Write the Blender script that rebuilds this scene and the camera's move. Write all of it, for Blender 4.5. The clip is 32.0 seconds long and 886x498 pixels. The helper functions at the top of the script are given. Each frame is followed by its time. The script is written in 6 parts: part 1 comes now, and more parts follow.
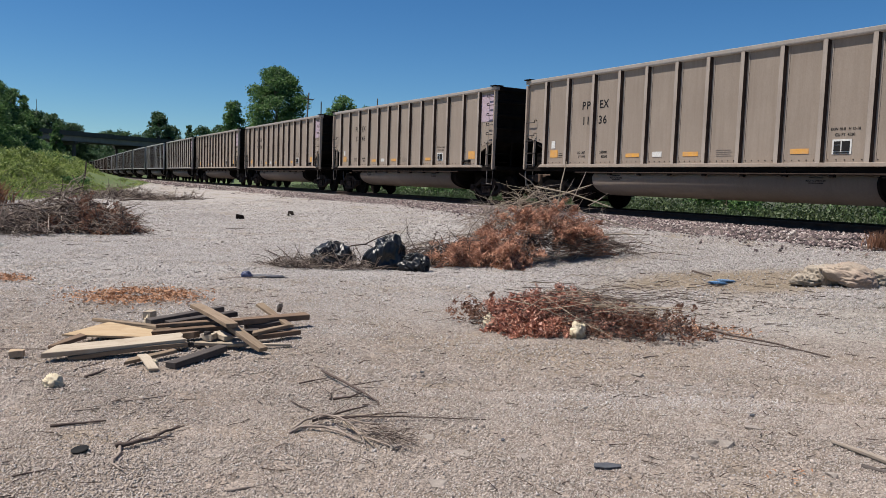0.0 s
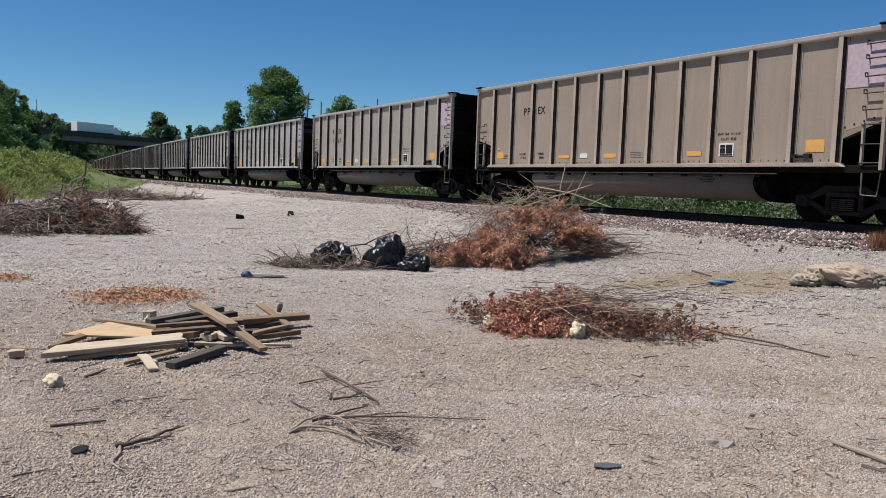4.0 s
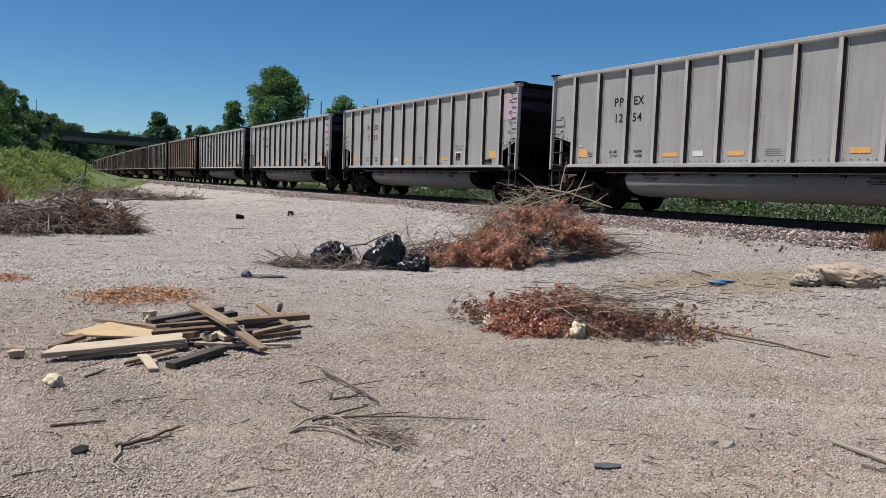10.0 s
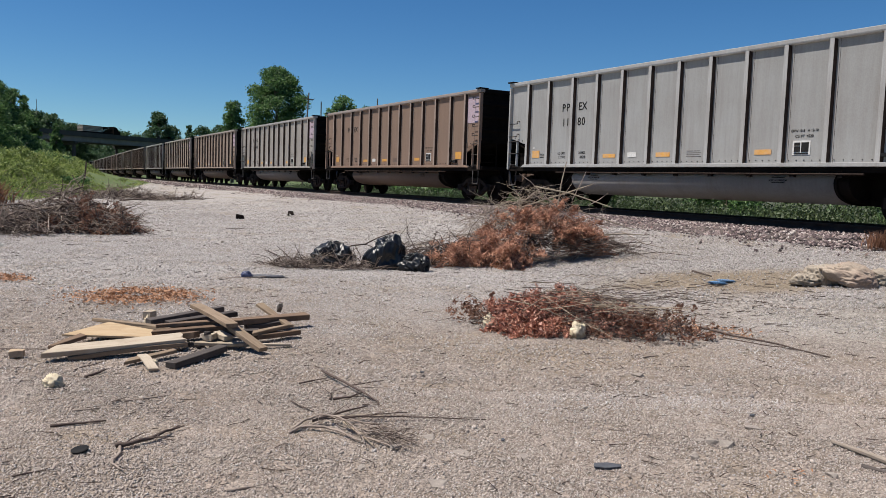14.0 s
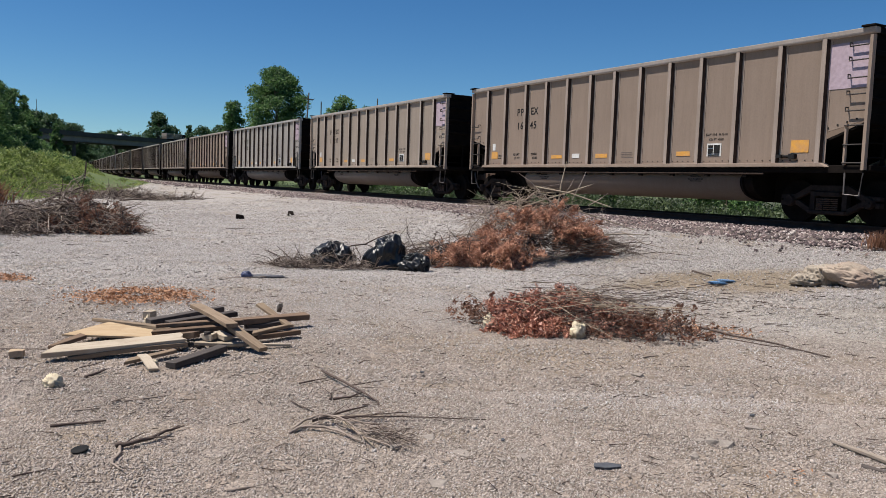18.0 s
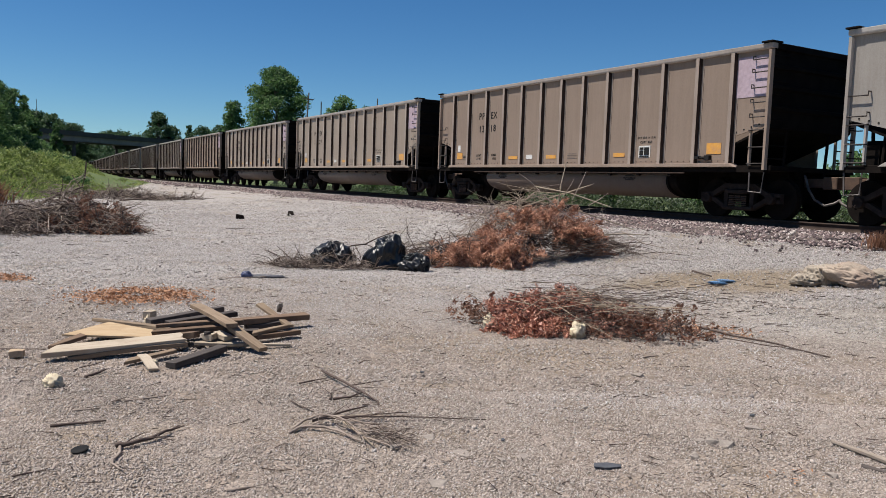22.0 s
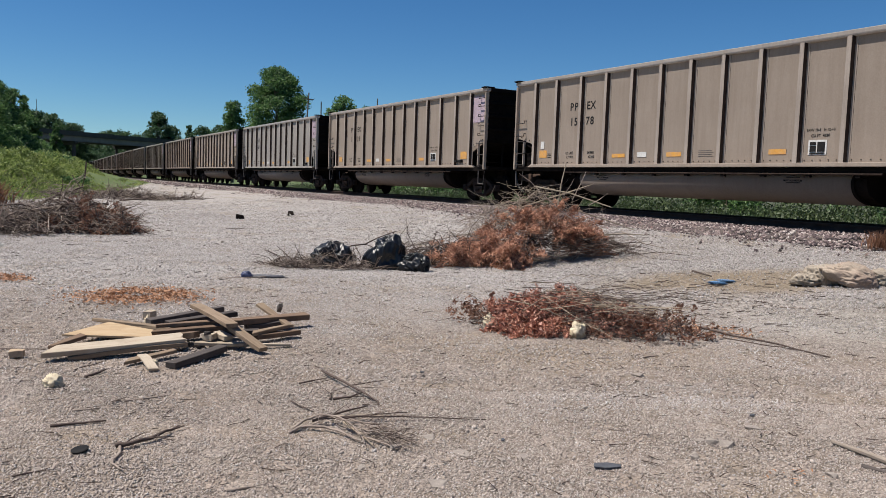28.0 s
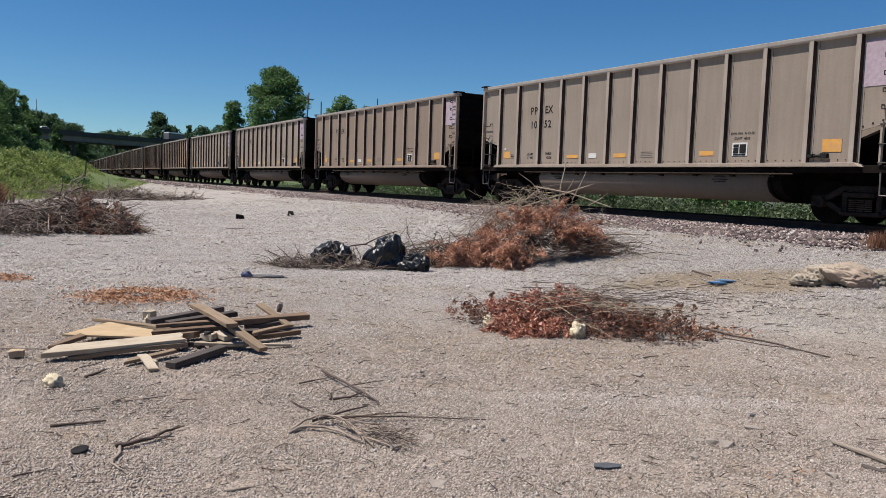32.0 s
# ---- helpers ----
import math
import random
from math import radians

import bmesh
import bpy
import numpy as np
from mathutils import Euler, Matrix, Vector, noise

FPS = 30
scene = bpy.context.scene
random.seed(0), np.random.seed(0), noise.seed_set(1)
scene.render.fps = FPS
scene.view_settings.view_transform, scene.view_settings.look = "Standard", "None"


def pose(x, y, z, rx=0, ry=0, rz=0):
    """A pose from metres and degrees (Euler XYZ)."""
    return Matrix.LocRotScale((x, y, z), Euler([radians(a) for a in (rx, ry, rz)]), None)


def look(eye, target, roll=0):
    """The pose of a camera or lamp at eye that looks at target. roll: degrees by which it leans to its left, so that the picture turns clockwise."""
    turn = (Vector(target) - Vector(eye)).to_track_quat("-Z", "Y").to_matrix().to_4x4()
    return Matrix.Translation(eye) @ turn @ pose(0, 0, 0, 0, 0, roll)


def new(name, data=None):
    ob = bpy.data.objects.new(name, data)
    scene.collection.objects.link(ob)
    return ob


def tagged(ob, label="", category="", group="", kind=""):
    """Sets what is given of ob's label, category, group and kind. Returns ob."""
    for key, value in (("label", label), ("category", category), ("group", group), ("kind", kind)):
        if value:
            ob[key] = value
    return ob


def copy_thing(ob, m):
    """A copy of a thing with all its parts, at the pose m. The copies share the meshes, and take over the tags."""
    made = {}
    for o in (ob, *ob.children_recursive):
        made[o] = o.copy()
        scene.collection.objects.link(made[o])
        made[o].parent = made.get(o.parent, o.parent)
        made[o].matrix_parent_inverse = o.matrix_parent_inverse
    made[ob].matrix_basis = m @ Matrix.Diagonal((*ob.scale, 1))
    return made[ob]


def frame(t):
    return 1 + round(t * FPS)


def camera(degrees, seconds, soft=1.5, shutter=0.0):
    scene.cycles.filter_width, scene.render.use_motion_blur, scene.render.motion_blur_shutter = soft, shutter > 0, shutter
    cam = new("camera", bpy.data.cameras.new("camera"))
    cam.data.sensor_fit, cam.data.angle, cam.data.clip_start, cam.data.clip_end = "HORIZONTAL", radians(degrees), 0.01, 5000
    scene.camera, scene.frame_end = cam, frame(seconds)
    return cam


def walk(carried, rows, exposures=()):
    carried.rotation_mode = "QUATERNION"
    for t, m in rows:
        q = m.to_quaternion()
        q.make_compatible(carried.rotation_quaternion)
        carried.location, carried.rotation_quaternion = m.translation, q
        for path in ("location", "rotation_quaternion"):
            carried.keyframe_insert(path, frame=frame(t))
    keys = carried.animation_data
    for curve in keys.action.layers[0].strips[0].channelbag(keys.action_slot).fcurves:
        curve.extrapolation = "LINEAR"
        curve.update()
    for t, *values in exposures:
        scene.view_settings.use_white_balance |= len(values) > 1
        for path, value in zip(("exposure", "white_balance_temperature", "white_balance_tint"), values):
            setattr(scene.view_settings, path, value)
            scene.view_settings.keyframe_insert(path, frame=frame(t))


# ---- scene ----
# The train runs on a gentle curve past a gravel lot; the camera stands still.
EYE = (0.0, 0.0, 1.383)
AIM = pose(*EYE, 90 - 4.637, 0, 0) @ pose(0, 0, 0, 0, 0, 2.035)
cam = camera(58.31, 32.0, 0.62)
walk(cam, [(0.0, AIM), (32.0, AIM)])

# ---- light ----
SUN_EL, SUN_AZ = 63.0, 264.0   # degrees; azimuth clockwise from +Y
world = bpy.data.worlds.new("world")
scene.world = world
world.use_nodes = True
wn = world.node_tree
sky = wn.nodes.new("ShaderNodeTexSky")
sky.sky_type, sky.sun_disc = "NISHITA", False
sky.sun_elevation, sky.sun_rotation = radians(SUN_EL), radians(SUN_AZ)
sky.air_density, sky.dust_density, sky.ozone_density = 1.0, 0.0, 2.0
sky.altitude = 1500
back = wn.nodes["Background"]
deep = wn.nodes.new("ShaderNodeHueSaturation")
deep.inputs["Saturation"].default_value = 1.25
wn.links.new(sky.outputs[0], deep.inputs["Color"])
blue = wn.nodes.new("ShaderNodeMix")
blue.data_type, blue.blend_type = "RGBA", "MULTIPLY"
blue.inputs[0].default_value, blue.inputs[7].default_value = 1.0, (0.71, 0.96, 1.12, 1)
wn.links.new(deep.outputs[0], blue.inputs[6])
wn.links.new(blue.outputs[2], back.inputs[0])
back.inputs[1].default_value = 0.055
sun = new("sun", bpy.data.lights.new("sun", "SUN"))
sun.data.energy, sun.data.angle, sun.data.color = 5.0, radians(0.53), (1.0, 0.94, 0.86)
sa, se = radians(SUN_AZ), radians(SUN_EL)
SUN_TO = Vector((math.sin(sa) * math.cos(se), math.cos(sa) * math.cos(se), math.sin(se)))
sun.matrix_world = look(SUN_TO * 80, (0, 0, 0))
scene.view_settings.exposure = 0.54


# ---- materials ----
def material(name):
    m = bpy.data.materials.new(name)
    m.use_nodes = True
    return m, m.node_tree, m.node_tree.nodes["Principled BSDF"]


def node(tree, kind, **inputs):
    n = tree.nodes.new(kind)
    for k, v in inputs.items():
        key = k.replace("_", " ")
        if key in n.inputs:
            n.inputs[key].default_value = v
    return n


def coords(tree, which="Object"):
    return tree.nodes.new("ShaderNodeTexCoord").outputs[which]


def noise_of(tree, co, scale, detail=4.0, rough=0.55):
    n = node(tree, "ShaderNodeTexNoise", Scale=scale, Detail=detail, Roughness=rough)
    tree.links.new(co, n.inputs["Vector"])
    return n.outputs["Fac"]


def ramp(tree, fac, *stops):
    r = tree.nodes.new("ShaderNodeValToRGB")
    el = r.color_ramp.elements
    while len(el) < len(stops):
        el.new(0.5)
    for e, (p, c) in zip(el, stops):
        e.position, e.color = p, (*c, 1) if len(c) == 3 else c
    tree.links.new(fac, r.inputs[0])
    return r.outputs[0]


def mix(tree, fac, a, b, how="MIX"):
    n = tree.nodes.new("ShaderNodeMix")
    n.data_type, n.blend_type = "RGBA", how
    for sock, v in ((n.inputs[0], fac), (n.inputs[6], a), (n.inputs[7], b)):
        if isinstance(v, bpy.types.NodeSocket):
            tree.links.new(v, sock)
        elif isinstance(v, (int, float)):
            sock.default_value = v
        else:
            sock.default_value = (*v, 1)
    return n.outputs[2]


def bump(tree, bsdf, height, strength=0.3, distance=0.02):
    b = node(tree, "ShaderNodeBump", Strength=strength, Distance=distance)
    tree.links.new(height, b.inputs["Height"])
    tree.links.new(b.outputs[0], bsdf.inputs["Normal"])


def plain(name, a, b, scale=6.0, rough=0.7, metal=0.0, bumps=0.15, fine=60.0, spread=0.0, island=False, gloss=0.4):
    """Two-scale mottled surface between the colours a and b. spread: variation from piece to piece."""
    m, t, p = material(name)
    co = coords(t)
    broad, grain = noise_of(t, co, scale), noise_of(t, co, fine, 3)
    c = mix(t, ramp(t, broad, (0.3, (0, 0, 0)), (0.7, (1, 1, 1))), a, b)
    c = mix(t, 0.35, c, ramp(t, grain, (0.25, (0.25, 0.25, 0.25)), (0.75, (0.78, 0.78, 0.78))), "OVERLAY")
    if spread:
        r = t.nodes.new("ShaderNodeNewGeometry").outputs["Random Per Island"] if island else t.nodes.new("ShaderNodeObjectInfo").outputs["Random"]
        lo, hi = 1 - spread, 1 + spread
        c = mix(t, 1.0, c, ramp(t, r, (0, (lo, lo, lo)), (1, (min(hi, 1), min(hi, 1), min(hi, 1)))), "MULTIPLY")
    t.links.new(c, p.inputs["Base Color"])
    p.inputs["Roughness"].default_value, p.inputs["Metallic"].default_value = rough, metal
    p.inputs["Specular IOR Level"].default_value = gloss
    if bumps:
        bump(t, p, grain, bumps, 0.01)
    return m


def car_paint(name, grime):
    """Weathered aluminium: the object's own tint, streaked with brown coal dirt downwards."""
    m, t, p = material(name)
    co = coords(t)
    info = t.nodes.new("ShaderNodeObjectInfo")
    mp = node(t, "ShaderNodeMapping")
    mp.inputs["Scale"].default_value = (5.0, 5.0, 0.35)
    t.links.new(co, mp.inputs[0])
    streak = noise_of(t, mp.outputs[0], 3.0, 6, 0.6)
    broad, grain = noise_of(t, co, 0.8), noise_of(t, co, 45, 4)
    c = mix(t, ramp(t, streak, (0.38, (0, 0, 0)), (0.78, (0.2, 0.2, 0.2))), info.outputs["Color"], (0.135, 0.09, 0.062))
    c = mix(t, ramp(t, broad, (0.35, (0, 0, 0)), (0.8, (0.22, 0.22, 0.22))), c, (0.18, 0.135, 0.105))
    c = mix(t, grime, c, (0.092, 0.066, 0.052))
    # brown dust caught along the sheet, at even steps over the sheet
    xyz = t.nodes.new("ShaderNodeSeparateXYZ")
    t.links.new(co, xyz.inputs[0])
    step = node(t, "ShaderNodeMath")
    step.operation = "PINGPONG"
    t.links.new(xyz.outputs["X"], step.inputs[0])
    step.inputs[1].default_value = 0.515
    edge = ramp(t, step.outputs[0], (0.04, (0.2, 0.2, 0.2)), (0.26, (0, 0, 0)))
    edge = mix(t, 1.0, edge, ramp(t, streak, (0.3, (0.25, 0.25, 0.25)), (0.7, (1, 1, 1))), "MULTIPLY")
    c = mix(t, edge, c, (0.16, 0.115, 0.09))
    c = mix(t, 0.22, c, ramp(t, grain, (0.25, (0.3, 0.3, 0.3)), (0.75, (0.72, 0.72, 0.72))), "OVERLAY")
    t.links.new(c, p.inputs["Base Color"])
    p.inputs["Roughness"].default_value, p.inputs["Metallic"].default_value = 0.8, 0.0
    p.inputs["Specular IOR Level"].default_value = 0.12
    p.inputs["Diffuse Roughness"].default_value = 1.0
    bump(t, p, broad, 0.12, 0.05)
    return m


def leafy(name, a, b, dark, rough=0.6, trans=0.25):
    m, t, p = material(name)
    r = t.nodes.new("ShaderNodeNewGeometry").outputs["Random Per Island"]
    c = ramp(t, r, (0.0, dark), (0.35, a), (1.0, b))
    c = mix(t, ramp(t, noise_of(t, coords(t), 0.7), (0.35, (0, 0, 0)), (0.7, (0.5, 0.5, 0.5))), c, a)
    t.links.new(c, p.inputs["Base Color"])
    p.inputs["Roughness"].default_value = rough
    tr = t.nodes.new("ShaderNodeBsdfTranslucent")
    t.links.new(c, tr.inputs[0])
    ms = t.nodes.new("ShaderNodeMixShader")
    ms.inputs[0].default_value = trans
    t.links.new(p.outputs[0], ms.inputs[1])
    t.links.new(tr.outputs[0], ms.inputs[2])
    t.links.new(ms.outputs[0], t.nodes["Material Output"].inputs[0])
    return m


def stony(name, *stops, rough=0.9):
    m, t, p = material(name)
    r = t.nodes.new("ShaderNodeNewGeometry").outputs["Random Per Island"]
    c = ramp(t, r, *stops)
    grain = noise_of(t, coords(t), 90, 3)
    c = mix(t, 0.35, c, ramp(t, grain, (0.3, (0.3, 0.3, 0.3)), (0.7, (0.7, 0.7, 0.7))), "OVERLAY")
    t.links.new(c, p.inputs["Base Color"])
    p.inputs["Roughness"].default_value = rough
    return m


def fade(t, value, near=1.05, far=1.65):
    """1 at the heart of a patch, 0 beyond its ragged edge."""
    n = node(t, "ShaderNodeMapRange")
    n.inputs["From Min"].default_value, n.inputs["From Max"].default_value = near, far
    n.inputs["To Min"].default_value, n.inputs["To Max"].default_value = 0.85, 0.0
    t.links.new(value, n.inputs["Value"])
    return n.outputs[0]


def ground_material():
    """Crushed limestone: whiter towards the track, tan and damp in drifts nearer, with fine chips."""
    m, t, p = material("crushed_limestone")
    co = coords(t)
    big, mid, fine = noise_of(t, co, 0.22, 5), noise_of(t, co, 1.7, 5, 0.6), noise_of(t, co, 45, 5, 0.7)
    xyz = t.nodes.new("ShaderNodeSeparateXYZ")
    t.links.new(co, xyz.inputs[0])
    warp = node(t, "ShaderNodeMath")
    warp.operation = "MULTIPLY_ADD"
    t.links.new(big, warp.inputs[0])
    warp.inputs[1].default_value = 11.0
    t.links.new(xyz.outputs["Y"], warp.inputs[2])
    away = node(t, "ShaderNodeMapRange")
    away.inputs["From Min"].default_value, away.inputs["From Max"].default_value = 11.5, 17.5
    t.links.new(warp.outputs[0], away.inputs["Value"])
    c = mix(t, away.outputs[0], (0.237, 0.195, 0.164), (0.34, 0.318, 0.302))
    c = mix(t, ramp(t, mid, (0.42, (0, 0, 0)), (0.72, (0.6, 0.6, 0.6))), c, (0.29, 0.263, 0.244))
    c = mix(t, ramp(t, noise_of(t, co, 0.9, 4), (0.50, (0, 0, 0)), (0.66, (0.7, 0.7, 0.7))), c, (0.227, 0.183, 0.138))
    # a tan drift of dirt round the sacks, and a pale washed-out patch before them
    for x, y, z, r, tone in ((4.6, 11.5, 2.6, 1.25, (0.212, 0.168, 0.120)), (4.6, 8.7, 1.7, 1.5, (0.320, 0.293, 0.263)), (1.0, 6.7, 1.6, 0.9, (0.254, 0.203, 0.156))):
        mp = node(t, "ShaderNodeMapping")
        mp.vector_type = "TEXTURE"
        mp.inputs["Location"].default_value, mp.inputs["Scale"].default_value = (x, y, 0), (z, r, 1)
        t.links.new(co, mp.inputs[0])
        far = node(t, "ShaderNodeVectorMath")
        far.operation = "LENGTH"
        t.links.new(mp.outputs[0], far.inputs[0])
        rag = node(t, "ShaderNodeMath")
        rag.operation = "ADD"
        t.links.new(far.outputs["Value"], rag.inputs[0])
        t.links.new(mid, rag.inputs[1])
        c = mix(t, fade(t, rag.outputs[0]), c, tone)
    v = node(t, "ShaderNodeTexVoronoi", Scale=75.0)
    t.links.new(co, v.inputs["Vector"])
    c = mix(t, 0.5, c, ramp(t, v.outputs["Color"], (0.1, (0.34, 0.33, 0.32)), (0.5, (0.52, 0.52, 0.52)), (0.95, (0.72, 0.71, 0.69))), "OVERLAY")
    c = mix(t, 0.3, c, ramp(t, fine, (0.3, (0.22, 0.21, 0.2)), (0.7, (0.78, 0.78, 0.78))), "OVERLAY")
    v2 = node(t, "ShaderNodeTexVoronoi", Scale=24.0)
    t.links.new(co, v2.inputs["Vector"])
    c = mix(t, 0.5, c, ramp(t, v2.outputs["Color"], (0.1, (0.24, 0.23, 0.22)), (0.5, (0.5, 0.5, 0.5)), (0.95, (0.74, 0.74, 0.74))), "OVERLAY")
    c = mix(t, 0.3, c, ramp(t, noise_of(t, co, 11, 6, 0.75), (0.34, (0.2, 0.195, 0.19)), (0.5, (0.5, 0.5, 0.5)), (0.68, (0.72, 0.72, 0.72))), "OVERLAY")
    t.links.new(c, p.inputs["Base Color"])
    p.inputs["Roughness"].default_value = 0.95
    p.inputs["Specular IOR Level"].default_value = 0.15
    h = mix(t, 0.25, ramp(t, v.outputs["Distance"], (0.0, (1, 1, 1)), (0.7, (0, 0, 0))), fine)
    h = mix(t, 0.6, h, ramp(t, v2.outputs["Distance"], (0.0, (1, 1, 1)), (0.7, (0, 0, 0))))
    bump(t, p, h, 1.0, 0.03)
    return m


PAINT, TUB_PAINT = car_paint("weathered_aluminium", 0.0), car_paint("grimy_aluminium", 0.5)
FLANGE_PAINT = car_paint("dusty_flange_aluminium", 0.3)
# black of the sooty underbody; on car fronts it also paints in their shade
BLACK_STEEL = plain("sooty_shaded_steel", (0.006, 0.005, 0.0046), (0.014, 0.011, 0.0095), 3, 0.95, 0.0, 0.2, 40, gloss=0.05)
# dark brown for the train pipe; on posts it paints in side-face shade
SHADE_GRIME = plain("shade_and_grime_brown", (0.03, 0.022, 0.019), (0.062, 0.045, 0.037), 4, 0.95, 0.0, 0.1, 40, gloss=0.03)
RUSTY = plain("rusty_steel", (0.07, 0.045, 0.035), (0.12, 0.075, 0.05), 5, 0.8, 0.3, 0.3, 60)
TRUCK_IRON = plain("rust_dusted_casting", (0.02, 0.015, 0.013), (0.042, 0.03, 0.025), 5, 0.9, 0.0, 0.2, 50, gloss=0.1)
GRAB = plain("grimy_iron", (0.09, 0.08, 0.075), (0.16, 0.14, 0.13), 6, 0.6, 0.4, 0.1, 60)
RAILHEAD = plain("worn_rail_steel", (0.035, 0.024, 0.02), (0.06, 0.042, 0.034), 4, 0.8, 0.0, 0.1, 50, gloss=0.15)
TIE_WOOD = plain("creosoted_wood", (0.045, 0.036, 0.03), (0.10, 0.08, 0.065), 5, 0.9, 0, 0.4, 40, 0.3)
PINK = plain("faded_lilac_paint", (0.37, 0.29, 0.335), (0.335, 0.26, 0.295), 1.2, 0.6, 0, 0.0, 12)
ORANGE = plain("orange_reflector", (0.66, 0.31, 0.02), (0.52, 0.24, 0.05), 8, 0.45, 0, 0.05, 60)
def dusted(mat, amount):
    """Lets the dust of the car's own tint lie over a sticker."""
    t = mat.node_tree
    p = t.nodes["Principled BSDF"]
    c = p.inputs["Base Color"].links[0].from_socket
    n = noise_of(t, coords(t), 9, 4)
    tint = t.nodes.new("ShaderNodeObjectInfo").outputs["Color"]
    t.links.new(mix(t, ramp(t, n, (0.35, (amount * 0.4,) * 3), (0.65, (amount * 1.5,) * 3)), c, tint), p.inputs["Base Color"])


dusted(ORANGE, 0.22)
WHITE = plain("white_sticker", (0.58, 0.57, 0.55), (0.5, 0.485, 0.46), 8, 0.5, 0, 0.05, 60)
INK = plain("black_lettering", (0.012, 0.012, 0.013), (0.022, 0.021, 0.02), 8, 0.8, 0, 0.0, 60, gloss=0.1)
DARK_IRON = plain("dark_grab_iron", (0.03, 0.026, 0.025), (0.06, 0.05, 0.046), 6, 0.7, 0.1, 0.1, 60, gloss=0.2)
# the side's lilac darkened for the end sheet's shade, with some soot
SHADED_LILAC = plain("shaded_sooty_lilac", (0.055, 0.035, 0.058), (0.03, 0.02, 0.03), 0.9, 0.8, 0, 0.0, 12, gloss=0.15)
CONCRETE = plain("weathered_concrete", (0.05, 0.05, 0.052), (0.034, 0.034, 0.036), 0.5, 0.9, 0, 0.2, 6)
GIRDER = plain("dull_girder_paint", (0.15, 0.145, 0.155), (0.11, 0.107, 0.112), 0.6, 0.7, 0.1, 0.1, 8)
LIMESTONE = ground_material()
GRAVEL = stony("limestone_gravel", (0.0, (0.157, 0.128, 0.109)), (0.06, (0.248, 0.203, 0.176)), (0.55, (0.317, 0.269, 0.235)), (0.96, (0.417, 0.367, 0.329)), (1.0, (0.157, 0.133, 0.121)))
WHITE_GRAVEL = stony("white_gravel", (0.0, (0.187, 0.163, 0.152)), (0.07, (0.288, 0.259, 0.242)), (0.6, (0.369, 0.338, 0.322)), (0.97, (0.468, 0.440, 0.428)), (1.0, (0.165, 0.149, 0.142)))
BALLAST = stony("railway_ballast", (0.0, (0.023, 0.018, 0.018)), (0.35, (0.078, 0.055, 0.058)), (0.62, (0.172, 0.127, 0.125)), (0.8, (0.281, 0.229, 0.213)), (0.92, (0.437, 0.390, 0.364)), (0.95, (0.208, 0.120, 0.104)), (1.0, (0.520, 0.484, 0.458)))
BALLAST_BED = plain("ballast_bed", (0.06, 0.047, 0.042), (0.11, 0.087, 0.077), 6, 0.95, 0, 0.8, 25)
LEAF = leafy("tree_leaves", (0.07, 0.145, 0.046), (0.17, 0.275, 0.09), (0.022, 0.055, 0.02), trans=0.42)
WEED = leafy("weed_leaves", (0.175, 0.235, 0.06), (0.35, 0.40, 0.14), (0.065, 0.105, 0.027), trans=0.48)
GRASSLAND = plain("weedy_soil", (0.05, 0.075, 0.022), (0.095, 0.125, 0.042), 0.9, 0.95, 0, 0.8, 14)
# leaves and soil behind the track, with the under-car dimness put into colour
DIM_LEAF = leafy("dim_trackside_leaves", (0.036, 0.062, 0.021), (0.115, 0.155, 0.06), (0.010, 0.018, 0.008), trans=0.3)
DIM_SOIL = plain("dim_trackside_soil", (0.035, 0.042, 0.02), (0.06, 0.066, 0.034), 1.4, 0.95, 0, 0.5, 12)
FAR_LEAF = leafy("distant_leaves", (0.043, 0.09, 0.038), (0.09, 0.152, 0.06), (0.016, 0.042, 0.02), trans=0.38)
BARK = plain("bark", (0.10, 0.08, 0.06), (0.17, 0.14, 0.11), 3, 0.95, 0, 0.5, 20)


# ---- building helpers ----
def box(bm, x0, x1, y0, y1, z0, z1):
    vs = [bm.verts.new((x, y, z)) for x in (x0, x1) for y in (y0, y1) for z in (z0, z1)]
    for f in ((0, 1, 3, 2), (4, 6, 7, 5), (0, 4, 5, 1), (2, 3, 7, 6), (0, 2, 6, 4), (1, 5, 7, 3)):
        bm.faces.new([vs[i] for i in f])
    return vs


def prism(bm, outline, axis, a, b):
    """Extrudes an outline of 2D points between a and b along axis 0, 1 or 2."""
    def place(p, w):
        q = list(p)
        q.insert(axis, w)
        return q
    va, vb = [bm.verts.new(place(p, a)) for p in outline], [bm.verts.new(place(p, b)) for p in outline]
    n = len(outline)
    bm.faces.new(va)
    bm.faces.new(vb[::-1])
    for i in range(n):
        bm.faces.new((va[i], vb[i], vb[(i + 1) % n], va[(i + 1) % n]))


def tube(bm, points, radii, n=6):
    """A round rod along points, with a radius for all or for each."""
    pts = [Vector(p) for p in points]
    if not isinstance(radii, (list, tuple)):
        radii = [radii] * len(pts)
    rings = []
    for i, p in enumerate(pts):
        d = (pts[min(i + 1, len(pts) - 1)] - pts[max(i - 1, 0)]).normalized()
        u = d.cross(Vector((0, 0, 1)) if abs(d.z) < 0.9 else Vector((1, 0, 0))).normalized()
        w = d.cross(u)
        rings.append([bm.verts.new(p + (u * math.cos(a) + w * math.sin(a)) * radii[i]) for a in (2 * math.pi * k / n for k in range(n))])
    for r, q in zip(rings, rings[1:]):
        for k in range(n):
            bm.faces.new((r[k], r[(k + 1) % n], q[(k + 1) % n], q[k]))
    bm.faces.new(rings[0][::-1])
    bm.faces.new(rings[-1])


